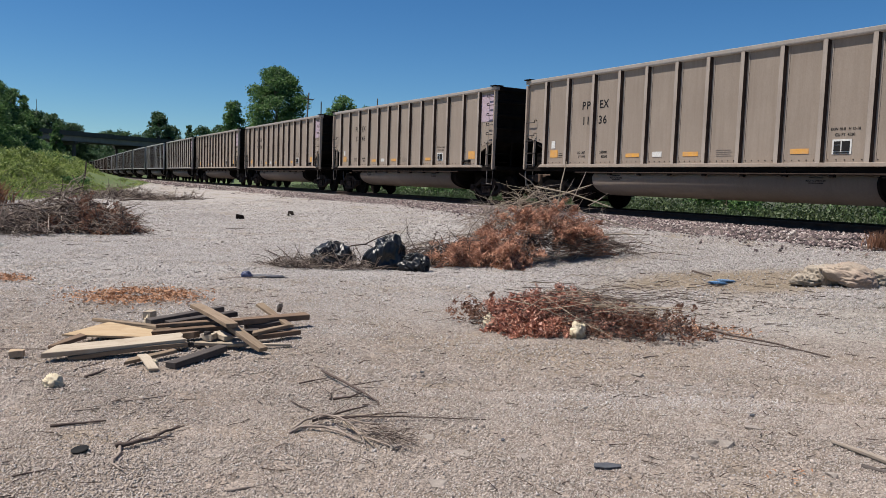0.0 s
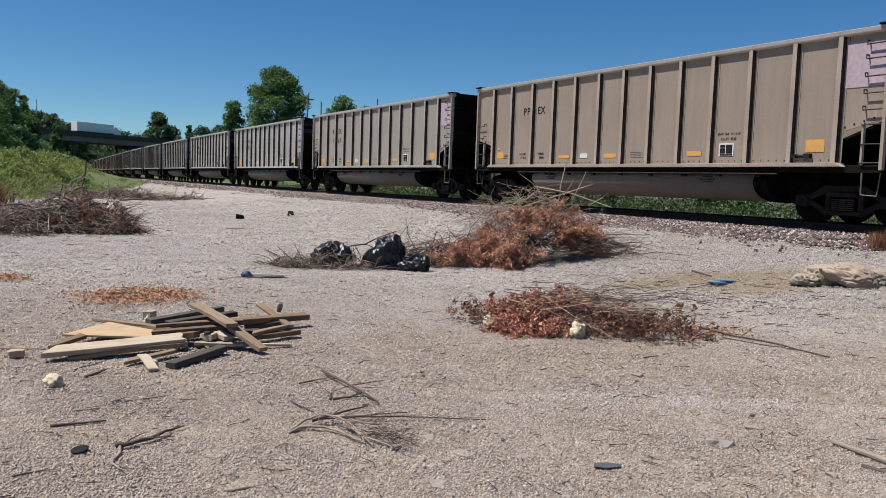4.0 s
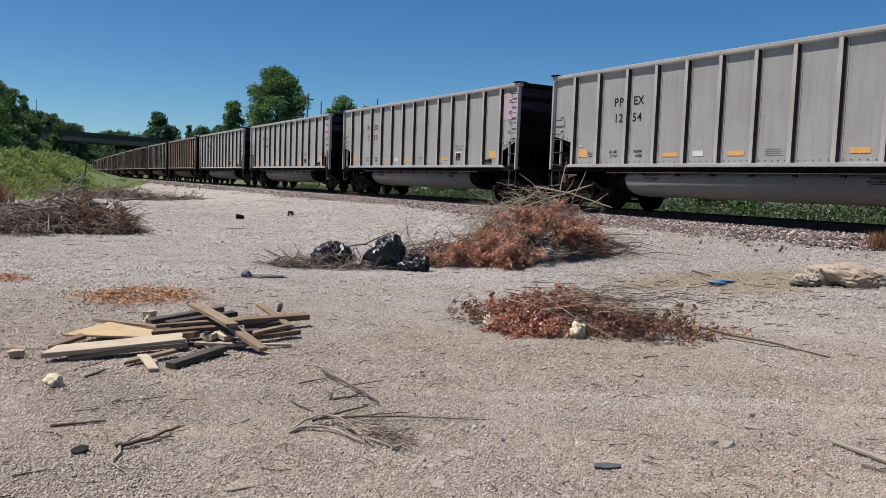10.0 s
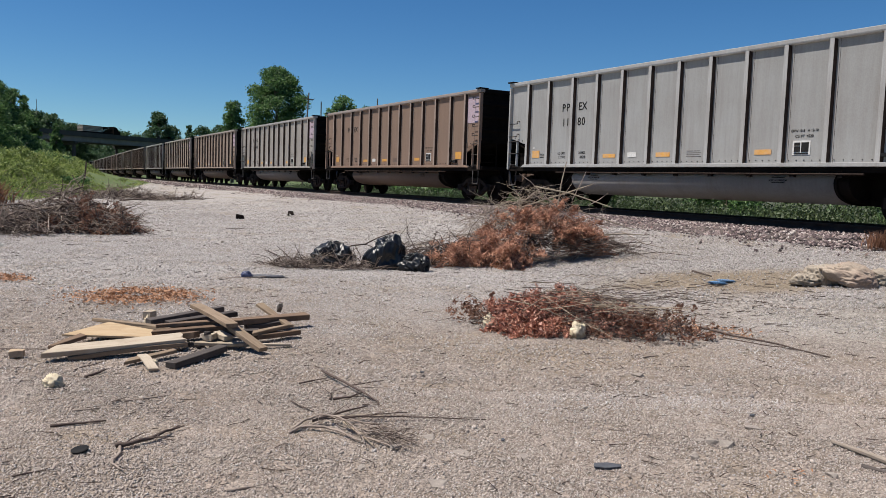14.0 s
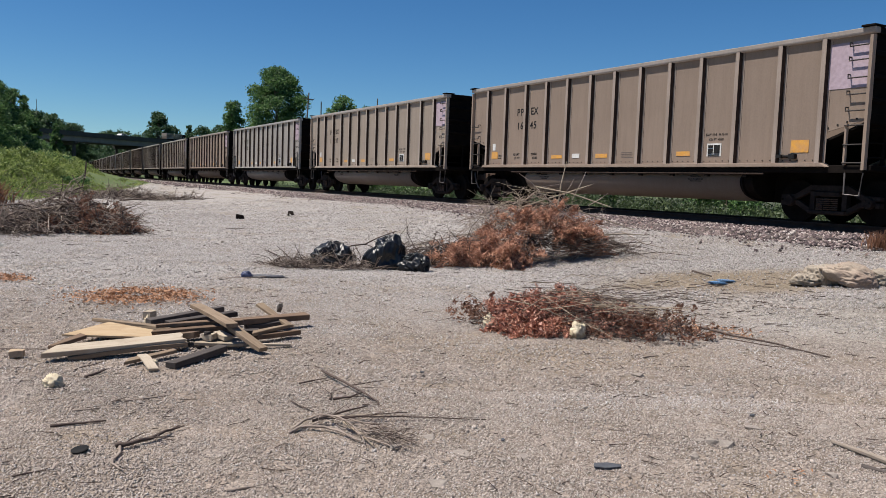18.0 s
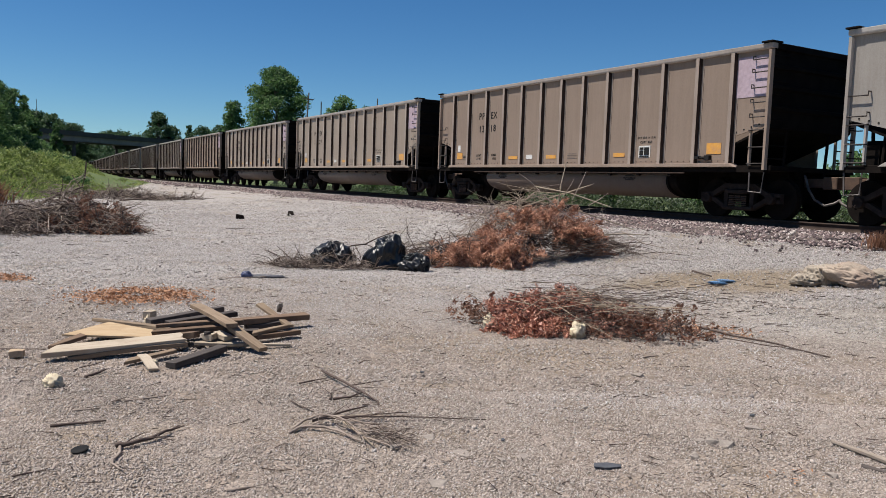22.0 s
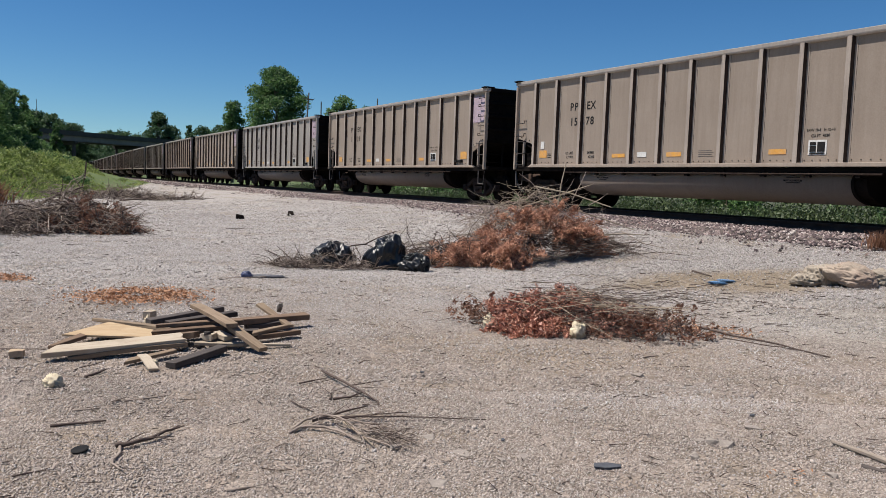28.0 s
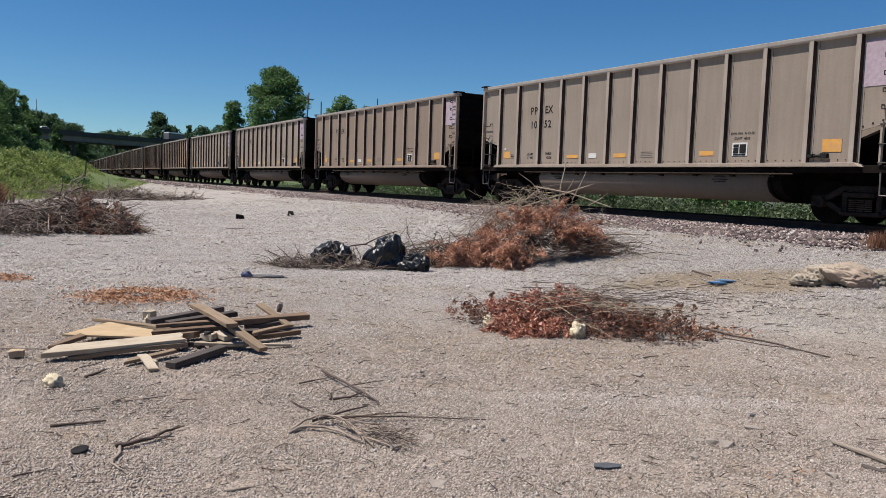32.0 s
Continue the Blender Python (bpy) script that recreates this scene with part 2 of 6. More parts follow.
def mesh_of(name, bm, mat, smooth=False, bevel=0.0):
    if bevel:
        bmesh.ops.bevel(bm, geom=bm.edges[:], offset=bevel, segments=1, affect="EDGES", profile=0.5)
    bmesh.ops.recalc_face_normals(bm, faces=bm.faces[:])
    me = bpy.data.meshes.new(name)
    bm.to_mesh(me)
    bm.free()
    me.materials.append(mat)
    if smooth:
        me.polygons.foreach_set("use_smooth", [True] * len(me.polygons))
    return me


def part(name, bm, mat, parent=None, label="", smooth=False, bevel=0.0, at=None):
    """Links a bmesh, or a mesh made before, as one object under a thing or a part."""
    me = bm if isinstance(bm, bpy.types.Mesh) else mesh_of(name, bm, mat, smooth, bevel)
    ob = new(name, me)
    ob.parent = parent
    if at is not None:
        ob.matrix_basis = at
    return tagged(ob, label)


def thing(name, label, category, at=None, group="", kind=""):
    ob = new(name)
    ob.empty_display_size = 0.2
    if at is not None:
        ob.matrix_basis = at
    return tagged(ob, label, category, group, kind)


def raw_mesh(name, verts, faces, mat, smooth=False):
    """A mesh from numpy arrays: verts (n, 3), faces (m, 3 or 4)."""
    me = bpy.data.meshes.new(name)
    verts, faces = np.asarray(verts, np.float32), np.asarray(faces, np.int32)
    k = faces.shape[1]
    me.vertices.add(len(verts))
    me.vertices.foreach_set("co", verts.ravel())
    me.loops.add(faces.size)
    me.loops.foreach_set("vertex_index", faces.ravel())
    me.polygons.add(len(faces))
    me.polygons.foreach_set("loop_start", np.arange(0, faces.size, k, dtype=np.int32))
    me.polygons.foreach_set("loop_total", np.full(len(faces), k, np.int32))
    if smooth:
        me.polygons.foreach_set("use_smooth", np.ones(len(faces), bool))
    me.update(calc_edges=True)
    me.validate()
    me.materials.append(mat)
    return me


RNG = np.random.default_rng(7)


def turns(n, rng=RNG, flat=0.0):
    """n random rotation matrices; flat > 0 keeps the pieces' z axis nearer to the vertical."""
    q = rng.normal(size=(n, 4))
    if flat:
        q[:, 1:3] *= 1 - flat
    q /= np.linalg.norm(q, axis=1)[:, None]
    w, x, y, z = q.T
    return np.stack([np.stack([1 - 2 * (y * y + z * z), 2 * (x * y - w * z), 2 * (x * z + w * y)], 1),
                     np.stack([2 * (x * y + w * z), 1 - 2 * (x * x + z * z), 2 * (y * z - w * x)], 1),
                     np.stack([2 * (x * z - w * y), 2 * (y * z + w * x), 1 - 2 * (x * x + y * y)], 1)], 1)


def scatter(name, places, sizes, shape, mat, flat=0.0, rng=RNG, squash=(1, 1, 1), jitter=0.25):
    """One mesh of many small copies of shape (verts, faces) at places, each turned, sized and jittered."""
    v0, f0 = np.asarray(shape[0], float), np.asarray(shape[1])
    n = len(places)
    v = v0[None] * (1 + jitter * rng.uniform(-1, 1, (n, len(v0), 3))) * np.asarray(squash)
    v = np.einsum("nij,nkj->nki", turns(n, rng, flat), v) * np.asarray(sizes).reshape(-1, 1, 1) + np.asarray(places)[:, None]
    f = f0[None] + (np.arange(n) * len(v0))[:, None, None]
    return raw_mesh(name, v.reshape(-1, 3), f.reshape(-1, f0.shape[1]), mat)


OCTA = ([(1, 0, 0), (-1, 0, 0), (0, 1, 0), (0, -1, 0), (0, 0, 1), (0, 0, -1)],
        [(0, 2, 4), (2, 1, 4), (1, 3, 4), (3, 0, 4), (2, 0, 5), (1, 2, 5), (3, 1, 5), (0, 3, 5)])
SHARD = ([(1, 0, 0), (-0.5, 0.9, 0), (-0.6, -0.9, 0), (0, 0, 0.8), (0, 0, -0.8)],
         [(0, 1, 3), (1, 2, 3), (2, 0, 3), (1, 0, 4), (2, 1, 4), (0, 2, 4)])
LEAF_SHAPE = ([(-1, 0, 0), (-0.1, -0.55, 0.12), (1, 0, -0.1), (-0.1, 0.55, 0.12)], [(0, 1, 2, 3)])

# ---- the track's line ----
RAIL = 0.85            # rail head over the lot
PITCH = 16.18          # from car to car


def bend(s):
    """Heading of the track at s, from +Y clockwise."""
    a = radians(150.237) - 0.00073946 * s + 0.5 * 2.283e-6 * s * abs(s)
    far = max(0.0, -s - 110.0)
    return a - 0.0004 * far - 0.0012 * max(0.0, s - 40)


def lay_line(lo=-560, hi=200, step=1.0):
    n0 = int(-lo / step)
    xs, ys = np.zeros(n0 + int(hi / step) + 1), np.zeros(n0 + int(hi / step) + 1)
    ys[n0] = 32.628
    for i in range(n0, len(xs) - 1):
        a = bend((i - n0 + 0.5) * step)
        xs[i + 1], ys[i + 1] = xs[i] + math.sin(a) * step, ys[i] + math.cos(a) * step
    for i in range(n0, 0, -1):
        a = bend((i - n0 - 0.5) * step)
        xs[i - 1], ys[i - 1] = xs[i] - math.sin(a) * step, ys[i] - math.cos(a) * step
    return np.arange(len(xs)) * step + lo, xs, ys


LINE_S, LINE_X, LINE_Y = lay_line()


def on_line(s, side=0.0, z=0.0):
    """The point at s along the track, side metres towards the lot."""
    a = bend(s)
    return Vector((np.interp(s, LINE_S, LINE_X) + math.cos(a) * side, np.interp(s, LINE_S, LINE_Y) - math.sin(a) * side, z))


# ---- ground, ballast, track ----
def beside(x, y):
    """Along the track and towards the lot: s and side of the points x, y."""
    k = np.empty(len(x), int)
    for c in range(0, len(x), 4000):
        k[c:c + 4000] = ((LINE_X[None] - x[c:c + 4000, None]) ** 2 + (LINE_Y[None] - y[c:c + 4000, None]) ** 2).argmin(1)
    a = np.array([bend(s) for s in LINE_S])[k]
    return LINE_S[k], (x - LINE_X[k]) * np.cos(a) - (y - LINE_Y[k]) * np.sin(a)


def lot_edge(s):
    """How far from the track the gravel reaches before the weeds begin."""
    return np.interp(s, [-300, -200, -110, -60, -32, -20, -11, 4], [2.7, 2.8, 2.8, 3.6, 9.5, 13.0, 16.0, 34.0])


def land(x, y):
    """Height of the weedy bank beyond the lot and of the rough land behind the track, and where weeds grow."""
    s, side = beside(x, y)
    over = side - lot_edge(s)
    shy = np.interp(s, [-200, -110, -60, -20], [3.2, 3.3, 3.2, 0.6])
    rise = np.clip((over - shy) / 2.8, 0, 1) ** 0.8 * np.clip((-s - 6) / 22, 0, 1) * 2.1
    rise = rise + np.interp(side, [-14, -5.0, -4.2, -2.6, 2.6, 8.5], [0.5, 0.05, 0.0, 0.42, 0.50, 0.0]) * np.where(np.abs(side) > 2.6, 1, 0.8)
    return rise, (over > 0) | (side < -3.6)


def lie(x, y):
    """The lot's surface at x, y: nearly level, rising a little to the foot of the ballast."""
    side = -0.8681 * x - 0.4964 * (y - 32.628)
    return 0.05 * noise.noise((x * 0.25, y * 0.25, 0)) + 0.018 * noise.noise((x * 1.3, y * 1.3, 4)) + 0.5 * max(0.0, min(1.0, (8.5 - side) / 5.9))


def build_ground():
    xs = np.concatenate([-np.geomspace(4000, 27, 50), np.linspace(-26, 12, 153), np.geomspace(12.6, 4000, 46)])
    ys = np.concatenate([-np.geomspace(4000, 3, 30), np.linspace(-2.5, 60, 200), np.geomspace(61, 4500, 60)])
    gx, gy = np.meshgrid(xs, ys)
    gx, gy = gx.ravel(), gy.ravel()
    h, green = land(gx, gy)
    z = np.array([0.05 * noise.noise((x * 0.25, y * 0.25, 0)) + 0.018 * noise.noise((x * 1.3, y * 1.3, 4)) if abs(x) < 60 and -20 < y < 90 else 0.0 for x, y in zip(gx, gy)])
    n, m = len(ys), len(xs)
    i = np.arange(n * m).reshape(n, m)
    f = np.stack([i[:-1, :-1], i[:-1, 1:], i[1:, 1:], i[1:, :-1]], -1).reshape(-1, 4)
    me = raw_mesh("ground", np.stack([gx, gy, z + h], 1), f, LIMESTONE, True)
    me.materials.append(GRASSLAND)
    me.materials.append(DIM_SOIL)
    s, side = beside(gx, gy)
    behind = (side < 0) & (side > -300) & (s > -70)
    me.polygons.foreach_set("material_index", ((green[f].sum(1) > 2) * (1 + (behind[f].sum(1) > 2))).astype(np.int32))
    tagged(new("ground", me), "pale crushed limestone lot with tan drifts", "ground", kind="structure")


build_ground()


def build_track():
    bed = tagged(new("track_bed", None), "sloping ballast bed of dark mixed stone", "track bed", kind="structure")
    ss = np.concatenate([np.arange(-540, -60, 4.0), np.arange(-60, 60, 0.5), np.arange(60, 190, 4.0)])
    prof = [(3.0, 0.38), (2.6, 0.50), (2.0, 0.63), (1.5, 0.67), (0.0, 0.67), (-1.8, 0.66), (-2.4, 0.55), (-4.0, -0.12)]
    v = np.array([on_line(s, a, z + (0.03 * noise.noise((s * 0.8, a, 0)) if 0.4 < z < 0.65 else 0)) for s in ss for a, z in prof])
    k = len(prof)
    i = np.arange(len(ss) * k).reshape(len(ss), k)
    f = np.stack([i[:-1, :-1], i[:-1, 1:], i[1:, 1:], i[1:, :-1]], -1).reshape(-1, 4)
    part("ballast_slope", raw_mesh("ballast_slope", v, f, BALLAST_BED, True), None, bed)
    # loose stones of the shoulder, thickest along the stretch beside the lot
    n = 32000
    s = np.concatenate([RNG.uniform(-26, 23, 26000), RNG.uniform(-80, -26, 6000)])
    side = RNG.uniform(0.9, 2.75, n)
    stray = RNG.random(n) < 0.10
    side[stray] += RNG.exponential(0.5, stray.sum())
    z = np.interp(side, [0.9, 1.5, 2.0, 2.6, 8.5], [0.67, 0.67, 0.63, 0.50, 0.0])
    pl = np.array([on_line(a, b, c) for a, b, c in zip(s, side, z)])
    ob = part("ballast_stones", scatter("ballast_stones", pl, RNG.uniform(0.018, 0.046, n) * (1 + 0.5 * (s < -26)), OCTA, BALLAST, 0.0, RNG, (1.25, 1.0, 0.8), 0.45), None, bed)
    tagged(ob, kind="stuff")
    for side in (0.7525, -0.7525):
        rail = tagged(new("rail", None), "worn steel rail on wooden sleepers", "rail", "rails", "structure")
        prof = [(-0.07, -0.18), (0.07, -0.18), (0.07, -0.165), (0.012, -0.15), (0.012, -0.045), (0.036, -0.035), (0.036, -0.006), (0.028, 0.0), (-0.028, 0.0), (-0.036, -0.006), (-0.036, -0.035), (-0.012, -0.045), (-0.012, -0.15), (-0.07, -0.165)]
        ss2 = np.concatenate([np.arange(-540, -60, 4.0), np.arange(-60, 60, 1.0), np.arange(60, 190, 4.0)])
        v = np.array([on_line(s, side + a, RAIL + z) for s in ss2 for a, z in prof])
        k = len(prof)
        i = np.arange(len(ss2) * k).reshape(len(ss2), k)
        f = np.stack([i[:-1], np.roll(i, -1, 1)[:-1], np.roll(i, -1, 1)[1:], i[1:]], -1).reshape(-1, 4)
        part("rail_profile", raw_mesh("rail_profile", v, f, RAILHEAD), None, rail)
    bm = bmesh.new()
    box(bm, -0.115, 0.115, -1.3, 1.3, -0.3, -0.185)
    me = mesh_of("sleeper", bm, TIE_WOOD, bevel=0.008)
    for k in range(150):
        s = -45 + k * 0.52
        a = bend(s)
        o = part("sleeper", me, None, bed)
        o.matrix_basis = Matrix.Translation(on_line(s, 0, RAIL)) @ pose(0, 0, 0, 0, 0, 90 - math.degrees(a))


build_track()

# ---- coal cars: x forwards, y to the left, z from the rail head ----
HALF = 7.203
POSTS = [-6.197, -5.166, -4.051, -3.003, -2.0, -0.978, 0.0, 0.978, 2.0, 3.003, 4.051, 5.166, 6.197]
WORDS = {}


def writing(text, size, mat=None):
    """A flat mesh of text in the built-in font, read from -y, standing in the xz plane."""
    key = (text, size, mat.name if mat else "")
    if key not in WORDS:
        cu = bpy.data.curves.new("writing", "FONT")
        cu.body, cu.size, cu.align_x, cu.align_y = text, size, "CENTER", "CENTER"
        cu.offset = size * 0.019
        ob = bpy.data.objects.new("writing", cu)
        scene.collection.objects.link(ob)
        me = bpy.data.meshes.new_from_object(ob.evaluated_get(bpy.context.evaluated_depsgraph_get()))
        bpy.data.objects.remove(ob)
        me.transform(Matrix.Rotation(math.pi / 2, 4, "X"))
        me.materials.clear()
        me.materials.append(mat or INK)
        WORDS[key] = me
    return WORDS[key]


def box_mesh(name, x0, x1, y0, y1, z0, z1, mat):
    bm = bmesh.new()
    box(bm, x0, x1, y0, y1, z0, z1)
    return mesh_of(name, bm, mat)


def plate(x0, x1, z0, z1, y=-1.504, t=0.006):
    bm = bmesh.new()
    box(bm, x0, x1, y - t, y, z0, z1)
    return bm


def build_truck(parent, x):
    """A three-piece bogie: two side frames with springs, bolster, two wheelsets."""
    tr = thing("bogie", "", "", pose(x, 0, 0))
    tr.parent = parent
    for sgn in (-1, 1):
        bm = bmesh.new()
        y0, y1 = sgn * 0.95, sgn * 1.09
        prism(bm, [(-1.12, 0.58), (-0.78, 0.60), (-0.42, 0.80), (0.42, 0.80), (0.78, 0.60), (1.12, 0.58), (1.12, 0.46), (0.80, 0.47), (0.40, 0.67), (-0.40, 0.67), (-0.80, 0.47), (-1.12, 0.46)], 1, y0, y1)
        prism(bm, [(-0.98, 0.455), (-0.72, 0.36), (-0.38, 0.18), (0.38, 0.18), (0.72, 0.36), (0.98, 0.455), (0.70, 0.465), (0.34, 0.27), (-0.34, 0.27), (-0.70, 0.465)], 1, y0, y1)
        for e in (-1, 1):
            box(bm, min(e * 0.31, e * 0.42), max(e * 0.31, e * 0.42), min(y0, y1), max(y0, y1), 0.25, 0.70)
            box(bm, min(e * 1.03, e * 1.12), max(e * 1.03, e * 1.12), min(y0, y1), max(y0, y1), 0.36, 0.50)
        fr = part("side_frame", bm, TRUCK_IRON, tr)
        bm = bmesh.new()
        for i in range(3):
            for k in range(6):
                z = 0.30 + k * 0.042
                tube(bm, [(i * 0.17 - 0.17 + 0.075 * math.cos(a), sgn * (1.12 + 0.02 * math.sin(a)), z) for a in (0, 1.05, 2.1, 3.14)], 0.014, 4)
        part("spring_nest", bm, RUSTY, fr)
        bm = bmesh.new()
        box(bm, -0.30, 0.30, sgn * 1.05, sgn * 1.17, 0.565, 0.66)
        box(bm, -0.42, 0.42, sgn * 1.06, sgn * 1.15, 0.20, 0.27)
        part("spring_seat", bm, TRUCK_IRON, fr, bevel=0.01)
        for ax in (-0.89, 0.89):
            bm = bmesh.new()
            tube(bm, [(ax, sgn * 1.06, 0.457), (ax, sgn * 1.17, 0.457)], [0.125, 0.11], 14)
            for k in range(3):
                a = k * 2.094
                tube(bm, [(ax + 0.06 * math.cos(a), sgn * 1.16, 0.457 + 0.06 * math.sin(a)), (ax + 0.06 * math.cos(a), sgn * 1.19, 0.457 + 0.06 * math.sin(a))], 0.016, 6)
            part("bearing_cap", bm, TRUCK_IRON, fr)
    bm = bmesh.new()
    box(bm, -0.2, 0.2, -1.05, 1.05, 0.42, 0.72)
    box(bm, -0.35, 0.35, -0.4, 0.4, 0.7, 0.98)
    part("bolster", bm, BLACK_STEEL, tr, bevel=0.02)
    for ax in (-0.89, 0.89):
        bm = bmesh.new()
        tube(bm, [(0, -1.04, 0), (0, 1.04, 0)], 0.085, 10)
        for sgn in (-1, 1):
            tube(bm, [(0, sgn * 0.66, 0), (0, sgn * 0.69, 0), (0, sgn * 0.70, 0), (0, sgn * 0.80, 0), (0, sgn * 0.805, 0)], [0.485, 0.485, 0.457, 0.452, 0.40], 28)
            for k in range(4):
                a = k * math.pi / 2 + 0.3
                tube(bm, [(0.26 * math.cos(a), sgn * 0.80, 0.26 * math.sin(a)), (0.26 * math.cos(a), sgn * 0.825, 0.26 * math.sin(a))], 0.03, 6)
        part("wheelset", bm, BLACK_STEEL, tr, at=pose(ax, 0, 0.457))
    return tr


def ladder_rung(bm, x0, x1, z, y=-1.5, out=0.09, r=0.013, drop=0.0):
    tube(bm, [(x0, y, z), (x0, y - out, z), (x0, y - out, z - drop), (x1, y - out, z - drop), (x1, y - out, z), (x1, y, z)] if drop else [(x0, y, z), (x0, y - out, z), (x1, y - out, z), (x1, y, z)], r, 6)


def build_car(near=True):
    """A bathtub gondola. Cars at the tail, always far off, carry no small markings and rungs."""
    car = thing("coal_gondola", "weathered aluminium coal gondola car on the track", "railway car", group="cars of the coal train")
    # side sheets with the raised lower edge at the ends
    for sgn in (-1, 1):
        bm = bmesh.new()
        prism(bm, [(-HALF, 2.10), (-6.26, 1.86), (-6.26, 1.20), (6.26, 1.20), (6.26, 1.86), (HALF, 2.10), (HALF, 3.75), (-HALF, 3.75)], 1, sgn * 1.47, sgn * 1.50)
        sheet = part("side_sheet", bm, PAINT, car)
        if sgn < 0 and near:
            # rivets along the foot of the sheet
            bm = bmesh.new()
            for x0, x1 in zip(POSTS, POSTS[1:]):
                for k in range(5):
                    x = x0 + 0.16 + (x1 - x0 - 0.32) * k / 4
                    box(bm, x - 0.010, x + 0.010, -1.512, -1.5, 1.30, 1.318)
            for k in range(5):
                for e in (-1, 1):
                    x = e * (6.34 + 0.2 * k)
                    z = 1.92 + 0.255 * (0.2 * k + 0.08)
                    box(bm, x - 0.016, x + 0.016, -1.512, -1.5, z, z + 0.03)
            tagged(part("rivet_strip", bm, INK, sheet), kind="stuff")
        bm = bmesh.new()
        prism(bm, [(sgn * 1.42, 3.73), (sgn * 1.58, 3.73), (sgn * 1.60, 3.755), (sgn * 1.60, 3.85), (sgn * 1.42, 3.85)], 0, -HALF - 0.04, HALF + 0.04)
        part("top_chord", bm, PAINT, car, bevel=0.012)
        bm = bmesh.new()
        prism(bm, [(-6.42, 1.165), (6.42, 1.165), (6.28, 1.25), (-6.28, 1.25)], 1, sgn * 1.40, sgn * 1.64)
        part("side_sill", bm, PAINT, car, bevel=0.008)
        bm = bmesh.new()
        box(bm, -7.2, 7.2, sgn * 1.44, sgn * 1.54, 1.05, 1.16)
        for k in range(9):
            x = -4.4 + k * 1.1
            box(bm, x - 0.05, x + 0.05, sgn * 1.48, sgn * 1.56, 0.95, 1.12)
        part("sill_web", bm, BLACK_STEEL, car)
        bm = bmesh.new()
        tube(bm, [(-4.7, sgn * 1.56, 1.02), (4.9, sgn * 1.56, 1.02)], 0.022, 8)
        part("train_pipe", bm, SHADE_GRIME, car)
    bm = bmesh.new()
    prism(bm, [(-0.125, -1.5), (-0.125, -1.508), (-0.066, -1.508), (-0.052, -1.61), (0.052, -1.61), (0.066, -1.508), (0.125, -1.508), (0.125, -1.5)], 2, 1.25, 3.735)
    post_r = mesh_of("side_post", bm, PAINT)
    bm = bmesh.new()
    prism(bm, [(-0.125, 1.5), (-0.125, 1.508), (-0.066, 1.508), (-0.052, 1.61), (0.052, 1.61), (0.066, 1.508), (0.125, 1.508), (0.125, 1.5)], 2, 1.25, 3.735)
    post_l = mesh_of("side_post", bm, PAINT)
    # post side faces get the darker brown as painted-in shade, flanges the dusty paint
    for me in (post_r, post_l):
        me.materials.append(SHADE_GRIME)
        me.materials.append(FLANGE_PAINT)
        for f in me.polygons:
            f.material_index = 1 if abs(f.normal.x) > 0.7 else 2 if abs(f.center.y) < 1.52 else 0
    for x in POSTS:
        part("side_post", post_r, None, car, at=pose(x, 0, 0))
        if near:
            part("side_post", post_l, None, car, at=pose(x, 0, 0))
    # ends: sheet with ribs, slope sheet below, platform
    for e in (-1, 1):
        bm = bmesh.new()
        out = [(HALF - 0.08, 2.05), (HALF - 0.05, 2.05)]
        for z in (2.4, 2.85, 3.3):
            out += [(HALF - 0.05, z), (HALF + 0.02, z + 0.03), (HALF + 0.02, z + 0.10), (HALF - 0.05, z + 0.13)]
        out += [(HALF - 0.05, 3.75), (HALF - 0.08, 3.75)]
        prism(bm, [(e * a, b) for a, b in out], 1, -1.47, 1.47)
        # front sheet black: its shade, with coal dirt, is put into the colour
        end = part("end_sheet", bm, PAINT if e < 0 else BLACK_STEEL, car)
        bm = bmesh.new()
        prism(bm, [(e * (HALF - 0.06), 2.02), (e * (HALF - 0.06), 2.07), (e * 4.3, 0.95), (e * 4.3, 0.90)], 1, -1.46, 1.46)
        part("slope_sheet", bm, BLACK_STEEL, car)
        bm = bmesh.new()
        box(bm, e * (HALF - 0.1), e * (HALF + 0.03), -1.5, 1.5, 3.72, 3.86)
        # front chord likewise blackened to hold the shade of that end
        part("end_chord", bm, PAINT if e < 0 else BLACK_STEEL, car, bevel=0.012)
        for sgn in (-1, 1):
            bm = bmesh.new()
            box(bm, min(e * (HALF - 0.22), e * (HALF + 0.07)), max(e * (HALF - 0.22), e * (HALF + 0.07)), min(sgn * 1.30, sgn * 1.66), max(sgn * 1.30, sgn * 1.66), 3.852, 3.89)
            part("corner_plate", bm, BLACK_STEEL, car, bevel=0.008)
        bm = bmesh.new()
        box(bm, e * 6.2, e * 7.30, -1.50, 1.50, 1.09, 1.20)
        for y in (-0.45, 0.35):
            box(bm, e * 5.4, e * 7.30, y, y + 0.1, 0.72, 1.09)
        part("end_platform", bm, BLACK_STEEL, car, bevel=0.01)
        # solid stand-in for underframe and brake gear, added to close the view under
        bm = bmesh.new()
        prism(bm, [(e * 4.25, 1.1), (e * 4.25, 0.42), (e * 5.0, 0.36), (e * 7.1, 0.5), (e * 7.1, 1.1)], 1, -0.6, 0.6)
        part("underframe", bm, BLACK_STEEL, car, bevel=0.02)
        for y in (-0.75, 0.75):
            bm = bmesh.new()
            tube(bm, [(e * 7.05, y, 1.2), (e * 7.1, y, 2.1)], 0.035, 6)
            part("end_brace", bm, BLACK_STEEL, car)
        bm = bmesh.new()
        box(bm, e * 7.15, e * 7.70, -0.11, 0.11, 0.76, 0.96)
